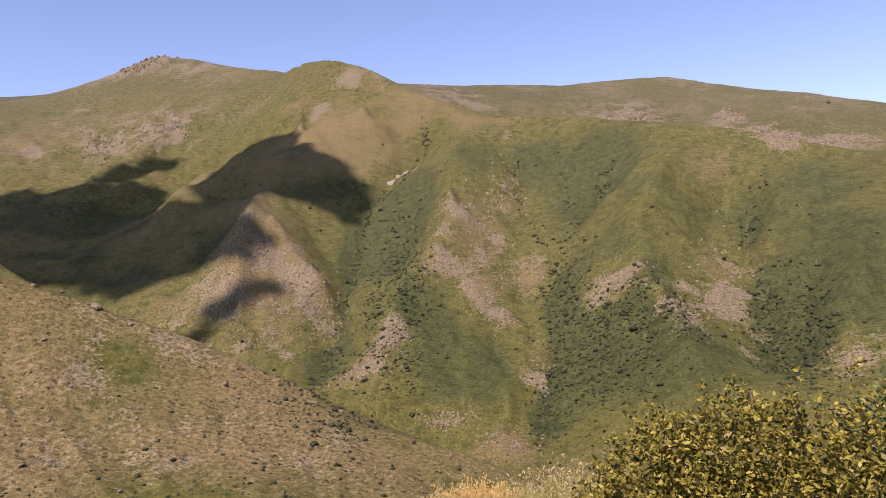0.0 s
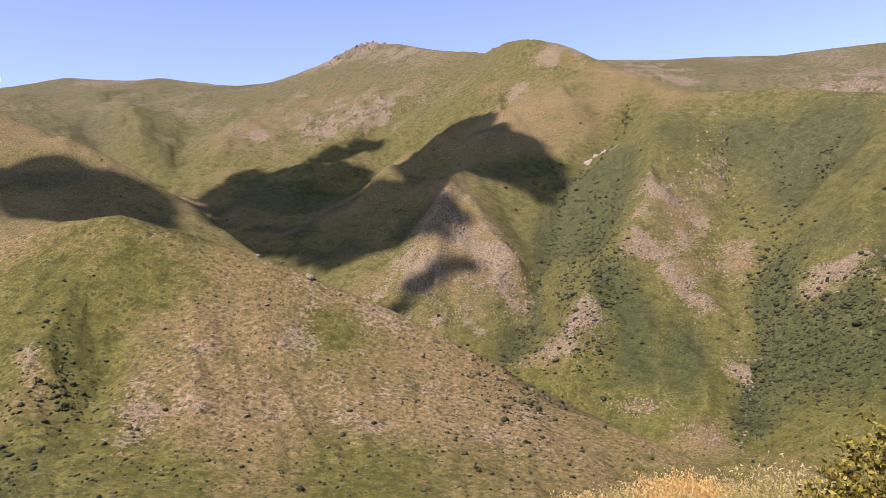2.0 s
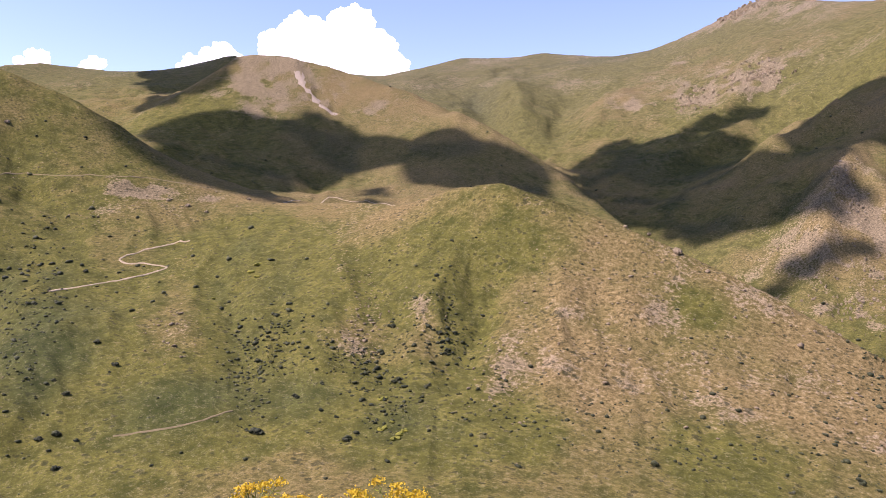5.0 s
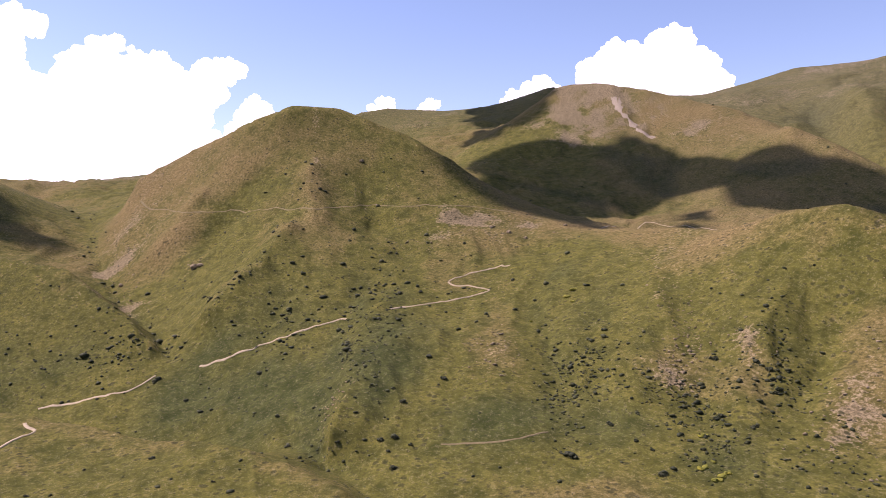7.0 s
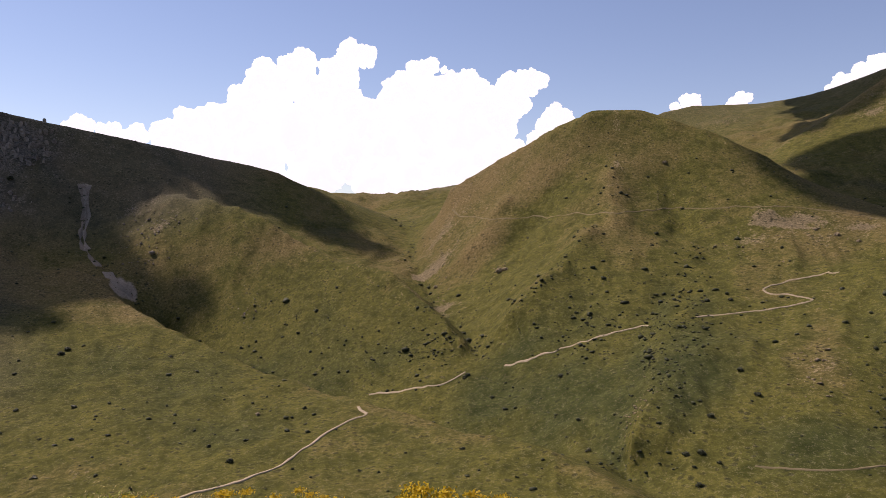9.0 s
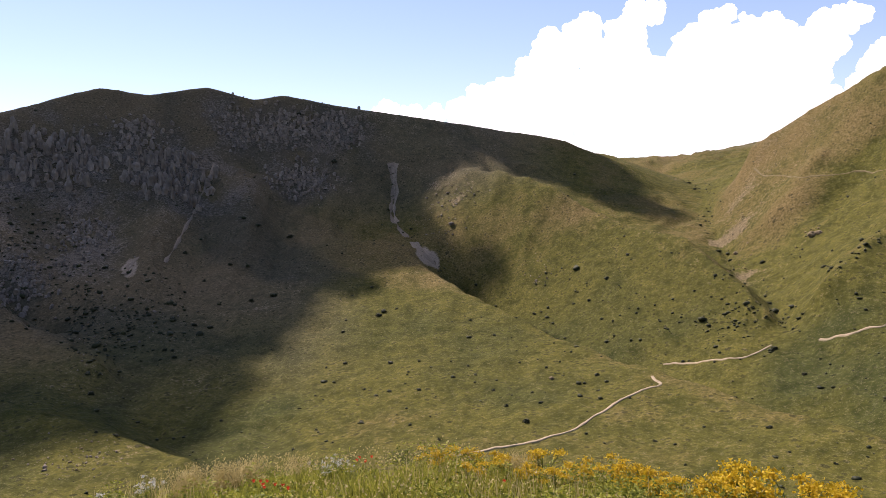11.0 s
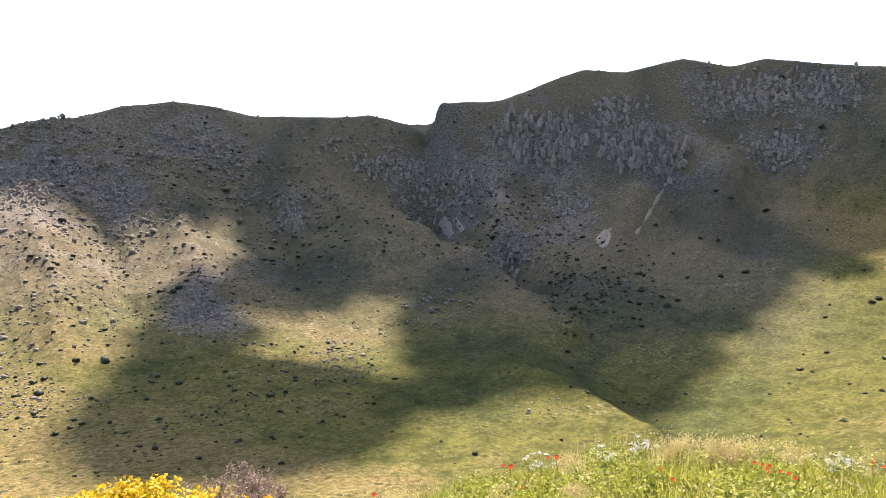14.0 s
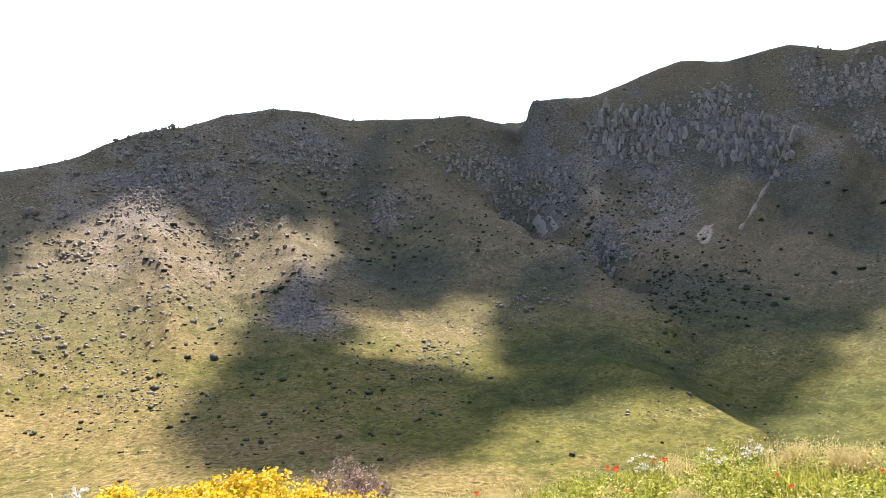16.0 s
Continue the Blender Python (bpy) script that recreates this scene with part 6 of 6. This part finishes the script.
def straw_clump(seed, blade, plume, label, group, blades=190, ears=9, thin=0.014, flare=1.3):
    """A tuft of fanning blades with feathery ears at their tips; one unit high."""
    rng = np.random.default_rng(seed)
    root = new("grass_tuft", None)
    v, f = [], []
    tips = []
    for k in range(blades):
        a, out = rng.uniform(0, 6.28), rng.uniform(0, 0.42)
        h = rng.uniform(0.5, 1.0)
        foot = np.array([math.cos(a), math.sin(a), 0]) * out * 0.5
        tip = np.array([math.cos(a) * out * flare, math.sin(a) * out * flare, h]) + rng.normal(size=3) * 0.05
        mid = foot * 0.55 + tip * 0.45 + np.array((0, 0, 0.06))
        side = np.cross(tip - foot, rng.normal(size=3))
        side *= thin / np.linalg.norm(side)
        s = len(v)
        v += [foot - side, foot + side, mid + side * 0.8, mid - side * 0.8, tip]
        f += [(s, s + 1, s + 2, s + 3), (s + 3, s + 2, s + 4)]
        tips += [tip + rng.normal(size=3) * (0.04, 0.04, 0.07) for j in range(ears)]
    mesh_from("straw", v, f, blade, root)
    top = leaf_quads("plume", np.array(tips), rng.uniform(0.035, 0.075, len(tips)), rng, plume, 0.3, 2.0)
    top.parent = root
    tagged(top, kind="stuff")
    return tagged(root, label, "grass tuft", group)


golden = [straw_clump(8 + k, STRAW, STRAW, "tuft of pale golden dry straw with feathery ears", "straw tufts") for k in range(2)]
plant_out(golden, [(b, r, min(h, 0.36)) for b, r, h in STRAW_CLUMPS], 4, 1.3)
tawny = [straw_clump(12 + k, STRAW, TAWNY, "tawny orange grass tuft with feathery plumes on the knoll", "tawny tufts", 420, 7, 0.008, 1.5) for k in range(2)]
plant_out(tawny, [(b, r, 0.8 * h) for b, r, h in TAWNY_TUFTS], 6, 1.15)
olive = [straw_clump(16 + k, OLIVE, STRAW, "olive green feathery grass tuft on the knoll", "olive tufts", 620, 1, 0.008, 1.7) for k in range(2)]
plant_out(olive, [(b, r, 0.8 * h) for b, r, h in OLIVE_TUFTS], 7, 1.25)


def dry_shrub(b, r, high, wide):
    """A leafless brown shrub: forking twigs with small seed heads."""
    rng = np.random.default_rng(91)
    root = new("dry_shrub", None)
    heads = []
    for k in range(46):
        a, out = rng.uniform(0, 6.28), math.sqrt(rng.uniform(0.02, 1.0)) * wide / 2
        tip = np.array([math.cos(a) * out, math.sin(a) * out, high * rng.uniform(0.65, 1.0) * (1 - 0.35 * (out * 2 / wide) ** 2)])
        mid = tip * (0.4, 0.4, 0.5) + rng.normal(size=3) * 0.03
        store = ([], [])
        add(store, tube([(0, 0, -0.03), tuple(mid), tuple(tip)], 0.010, 0.004, 4))
        for j in range(5):
            t = rng.uniform(0.45, 0.95)
            s = mid + (tip - mid) * t
            e = s + rng.normal(size=3) * 0.07 + (0, 0, 0.06)
            add(store, tube([tuple(s), tuple((s + e) / 2 + rng.normal(size=3) * 0.008), tuple(e)], 0.004, 0.002, 3))
            heads += [e + rng.normal(size=3) * 0.028 for i in range(20)]
        heads += [tip + rng.normal(size=3) * 0.025 for i in range(34)]
        mesh_from("twig", *store, TWIG, root)
    ob = leaf_quads("seed_bloom", np.array(heads), rng.uniform(0.014, 0.032, len(heads)), rng, SEED, 0.8, 1.0)
    ob.parent = root
    tagged(ob, kind="stuff")
    root.matrix_basis = Matrix.Translation(at(b, r))
    return tagged(root, "leafless brown shrub with dry seed heads beside yellow flowers", "shrub")


dry_shrub(*DRY_SHRUB)


def leafy_bush(b, r, high, wide, shoots, leaf, material, label, seed, per=34):
    """A bush of many upright shoots with leaves along them."""
    rng = np.random.default_rng(seed)
    root = new("leafy_bush", None)
    spots, sizes = [], []
    for k in range(shoots):
        a, out = rng.uniform(0, 6.28), math.sqrt(rng.uniform(0.0, 1.0))
        dome = math.sqrt(max(0.05, 1 - 0.75 * out ** 4))
        tip = np.array([math.cos(a) * out * wide / 2, math.sin(a) * out * wide / 2 * 0.8, high * dome * rng.uniform(0.55, 1.06) * (1.22 if k % 12 == 0 else 1.0)])
        foot = np.array([tip[0] * 0.12, tip[1] * 0.12, -0.05])
        mid = (foot + tip) / 2 + np.array([tip[0], tip[1], 0]) * 0.12
        if k % 6 == 3:
            mesh_from("branch", *tube([tuple(foot), tuple(mid), tuple(tip)], 0.018, 0.004, 5), TWIG, root)
        way = (tip - mid) / np.linalg.norm(tip - mid)
        for j in range(per):
            t = rng.uniform(0, 1) ** 0.7
            spots.append(mid + (tip - mid) * t + rng.normal(size=3) * (0.05, 0.05, 0.04) * (1.15 - 0.6 * t))
            sizes.append(leaf * rng.uniform(0.6, 1.25))
    ob = leaf_quads("foliage", np.array(spots), np.array(sizes), rng, material, 0.6, 0.9)
    ob.parent = root
    tagged(ob, kind="stuff")
    root.matrix_basis = Matrix.Translation(at(b, r))
    return tagged(root, label, "bush")


leafy_bush(21.8, 7.0, 1.5, 3.45, 460, 0.055, BUSH_LEAF, "olive-yellow leafy bush growing on the knoll", 401, 88)
leafy_bush(29.5, 9.3, 1.95, 1.5, 120, 0.07, BUSH_PALE, "pale green feathery bush behind the leafy one", 402, 40)


def stone(b, r, size, seed, label):
    v, f = BALLS[3]
    d = np.array([noise.fractal(Vector(p) * 1.4 + Vector((seed, 0, 0)), 0.7, 2.1, 4) for p in v])
    v = np.round(v * 2.2) / 2.2 * 0.35 + v * 0.65
    v = v * (1 + 0.3 * d)[:, None] * np.array(size)
    ob = link_mesh("stone", v.tolist(), f.tolist(), ROCK_TAN, False)
    ob.matrix_basis = Matrix.Translation(at(b, r, size[2] * 0.3)) @ Matrix.Rotation(seed, 4, "Z")
    return tagged(ob, label, "stone")


stone(7.8, 7.9, (0.30, 0.24, 0.46), 2.0, "pale weathered stone half sunk beside the bush")
stone(-142.5, 6.2, (0.30, 0.2, 0.07), 4.0, "flat pale stone in the meadow")
# ---- clouds ----
def puffs_mesh(name, puffs, material, rough=0.16):
    """One mesh of lumpy puffs: centre, radii and level of detail."""
    vs, fs, n = [], [], 0
    for c, radii, level, seed in puffs:
        v, f = BALLS[level]
        swell = np.array([noise.fractal(Vector(p) * 1.7 + Vector((seed, 0, seed * 0.3)), 0.8, 2.1, 3) for p in v])
        vs.append(np.array(c) + v * np.array(radii) * (1 + rough * swell)[:, None])
        fs.append(f + n)
        n += len(v)
    vs, fs = np.concatenate(vs), np.concatenate(fs)
    return link_mesh(name, vs.tolist(), fs.tolist(), material)


def cloud_material(name, glow=0.0, through=0.15, white=0.96, thin=0.0):
    """White cloud; the glow is emission that stands for sunlight scattered inside it."""
    m, n, l, b = shader(name, 1.0, 0.0)
    b.inputs["Emission Color"].default_value = (0.95, 0.985, 1.0, 1)
    b.inputs["Emission Strength"].default_value = glow
    b.inputs["Base Color"].default_value = (white, white, white, 1)
    t = n.new("ShaderNodeBsdfTranslucent")
    t.inputs["Color"].default_value = (0.97, 0.97, 0.97, 1)
    mix = n.new("ShaderNodeMixShader")
    mix.inputs[0].default_value = through
    l.new(b.outputs[0], mix.inputs[1])
    l.new(t.outputs[0], mix.inputs[2])
    out = mix.outputs[0]
    if thin:
        clear = n.new("ShaderNodeBsdfTransparent")
        veil = n.new("ShaderNodeMixShader")
        veil.inputs[0].default_value = thin
        l.new(out, veil.inputs[1])
        l.new(clear.outputs[0], veil.inputs[2])
        out = veil.outputs[0]
    l.new(out, n["Material Output"].inputs["Surface"])
    return m


CLOUD = cloud_material("cloud", thin=0.31)
# far clouds: added emission whitens them in place of scattered sunlight
CLOUD_FAR = cloud_material("far_cloud", 0.82, 0.0, 0.16)
CLOUD_THIN = cloud_material("thin_cloud", thin=0.27)
SUN_U = Vector((math.cos(radians(SUN_BEARING)), -math.sin(radians(SUN_BEARING)), 0))
SUN_V = SUN_WAY.cross(SUN_U)
CLOUD_BASE = 1350.0
# clouds over the hills, whose shadows lie on the slopes
dice = random.Random(5)
for lot in OVERHEAD:
    puffs = []
    for u, v, r in lot:
        lift = (CLOUD_BASE - v * SUN_V.z) / SUN_WAY.z
        c = SUN_U * u + SUN_V * v + SUN_WAY * (lift + dice.uniform(-20, 20))
        puffs.append((c[:], (r * 1.06, r * 1.06, r * 0.95), 3 if r > 30 else 2, dice.uniform(0, 90)))
    tagged(puffs_mesh("cumulus_cloud", puffs, CLOUD_THIN if lot[0][0] > 500 else CLOUD, 0.16), "white cumulus cloud drifting over the hills", "cloud", "clouds over the hills")

# clouds low over the ridges: bearing, height over the eye as a share of the distance, radius in degrees
LOW_CLOUDS = [
    [(-50.5, 0.239, 2.20), (-49.5, 0.259, 1.32), (-48.3, 0.218, 1.98), (-51.1, 0.254, 1.23), (-53.3, 0.237, 1.76), (-54.4, 0.253, 0.97), (-55.4, 0.228, 1.32), (-56.3, 0.224, 1.10), (-51.7, 0.214, 2.42), (-47.7, 0.232, 0.97), (-46.7, 0.202, 1.23), (-49.1, 0.205, 2.20), (-54.2, 0.216, 1.76), (-50.1, 0.270, 0.79)],
    [(-103.4, 0.196, 2.11), (-101.5, 0.224, 1.76), (-100.9, 0.235, 1.05), (-103.8, 0.221, 1.05), (-105.4, 0.182, 1.32), (-105.0, 0.150, 2.64), (-107.4, 0.147, 1.98), (-109.0, 0.139, 1.76), (-110.9, 0.133, 1.23), (-110.5, 0.115, 1.76), (-112.8, 0.127, 0.97), (-100.0, 0.191, 1.98), (-98.7, 0.222, 1.32), (-97.9, 0.242, 0.88), (-96.4, 0.247, 0.97), (-95.9, 0.251, 0.53), (-97.4, 0.216, 0.97), (-98.3, 0.170, 2.20), (-101.2, 0.145, 3.08), (-104.6, 0.113, 3.08), (-107.4, 0.111, 2.20), (-99.9, 0.093, 2.64), (-96.5, 0.148, 2.64), (-97.4, 0.109, 2.64)],
    [(-93.1, 0.195, 1.98), (-93.9, 0.179, 1.76), (-92.0, 0.226, 1.23), (-91.1, 0.237, 0.70), (-92.2, 0.235, 0.53), (-90.2, 0.230, 0.35), (-89.6, 0.200, 1.98), (-88.3, 0.215, 0.97), (-87.4, 0.196, 1.32), (-86.5, 0.181, 1.54), (-85.2, 0.207, 1.23), (-83.7, 0.211, 1.23), (-82.8, 0.214, 0.79), (-84.7, 0.184, 1.32), (-86.0, 0.158, 2.20), (-88.7, 0.142, 3.08), (-91.7, 0.142, 3.08), (-94.3, 0.133, 2.64), (-95.6, 0.080, 2.20), (-92.1, 0.081, 2.64), (-88.6, 0.097, 2.64), (-86.4, 0.112, 1.76), (-84.7, 0.123, 1.10), (-83.0, 0.135, 0.97)],
    [(-81.7, 0.169, 0.97), (-82.4, 0.156, 0.79), (-80.9, 0.168, 0.62), (-81.3, 0.153, 1.10), (-80.6, 0.161, 0.62)],
    [(-72.0, 0.182, 0.62), (-71.4, 0.184, 0.53), (-72.8, 0.175, 0.44), (-68.3, 0.181, 0.57), (-67.8, 0.183, 0.40), (-68.9, 0.175, 0.53), (-71.6, 0.174, 0.70)],
    [(-60.5, 0.203, 0.79), (-59.7, 0.207, 0.70), (-61.5, 0.193, 0.62), (-62.6, 0.186, 0.44), (-59.6, 0.193, 1.10), (-60.9, 0.189, 0.88), (-59.7, 0.209, 0.97), (-60.7, 0.203, 0.79), (-62.0, 0.194, 0.62), (-59.0, 0.199, 0.97)],
    [(-116.5, 0.138, 0.70), (-115.8, 0.136, 0.53), (-117.2, 0.133, 0.44), (-114.3, 0.131, 0.70), (-115.0, 0.132, 0.53), (-113.2, 0.120, 0.88)],
    [(-97.3, 0.246, 1.32), (-96.3, 0.245, 0.97), (-97.9, 0.234, 1.05), (-95.8, 0.251, 0.53), (-98.2, 0.211, 0.88), (-97.8, 0.254, 0.62)],
]
for lot in LOW_CLOUDS:
    cloud = new("cumulus_cloud", None)
    cloud.location = (4250 * math.sin(radians(lot[0][0])), 4250 * math.cos(radians(lot[0][0])), 1.6 + 4250 * lot[0][1])
    for b, s, w in lot:
        r = 4250.0
        c = np.array((r * math.sin(radians(b)), r * math.cos(radians(b)), 1.6 + r * s)) - np.array(cloud.location)
        rad = r * math.tan(radians(w)) * 0.88
        puffs = [(c, (0.86 * rad,) * 3, 4, dice.uniform(0, 90))]
        for k in range(8):
            d = Vector((dice.gauss(0, 1), dice.gauss(0, 1), dice.gauss(0.35, 1))).normalized()
            q = rad * dice.uniform(0.26, 0.55)
            puffs.append((c + np.array(d) * (rad * 0.98 - q * 0.6), (q, q, q), 3, dice.uniform(0, 90)))
        for puff in puffs:
            puffs_mesh("billow", [puff], CLOUD_FAR, 0.34).parent = cloud
    tagged(cloud, "bright white billowing cumulus cloud behind the ridge", "cloud", "clouds behind the ridges")
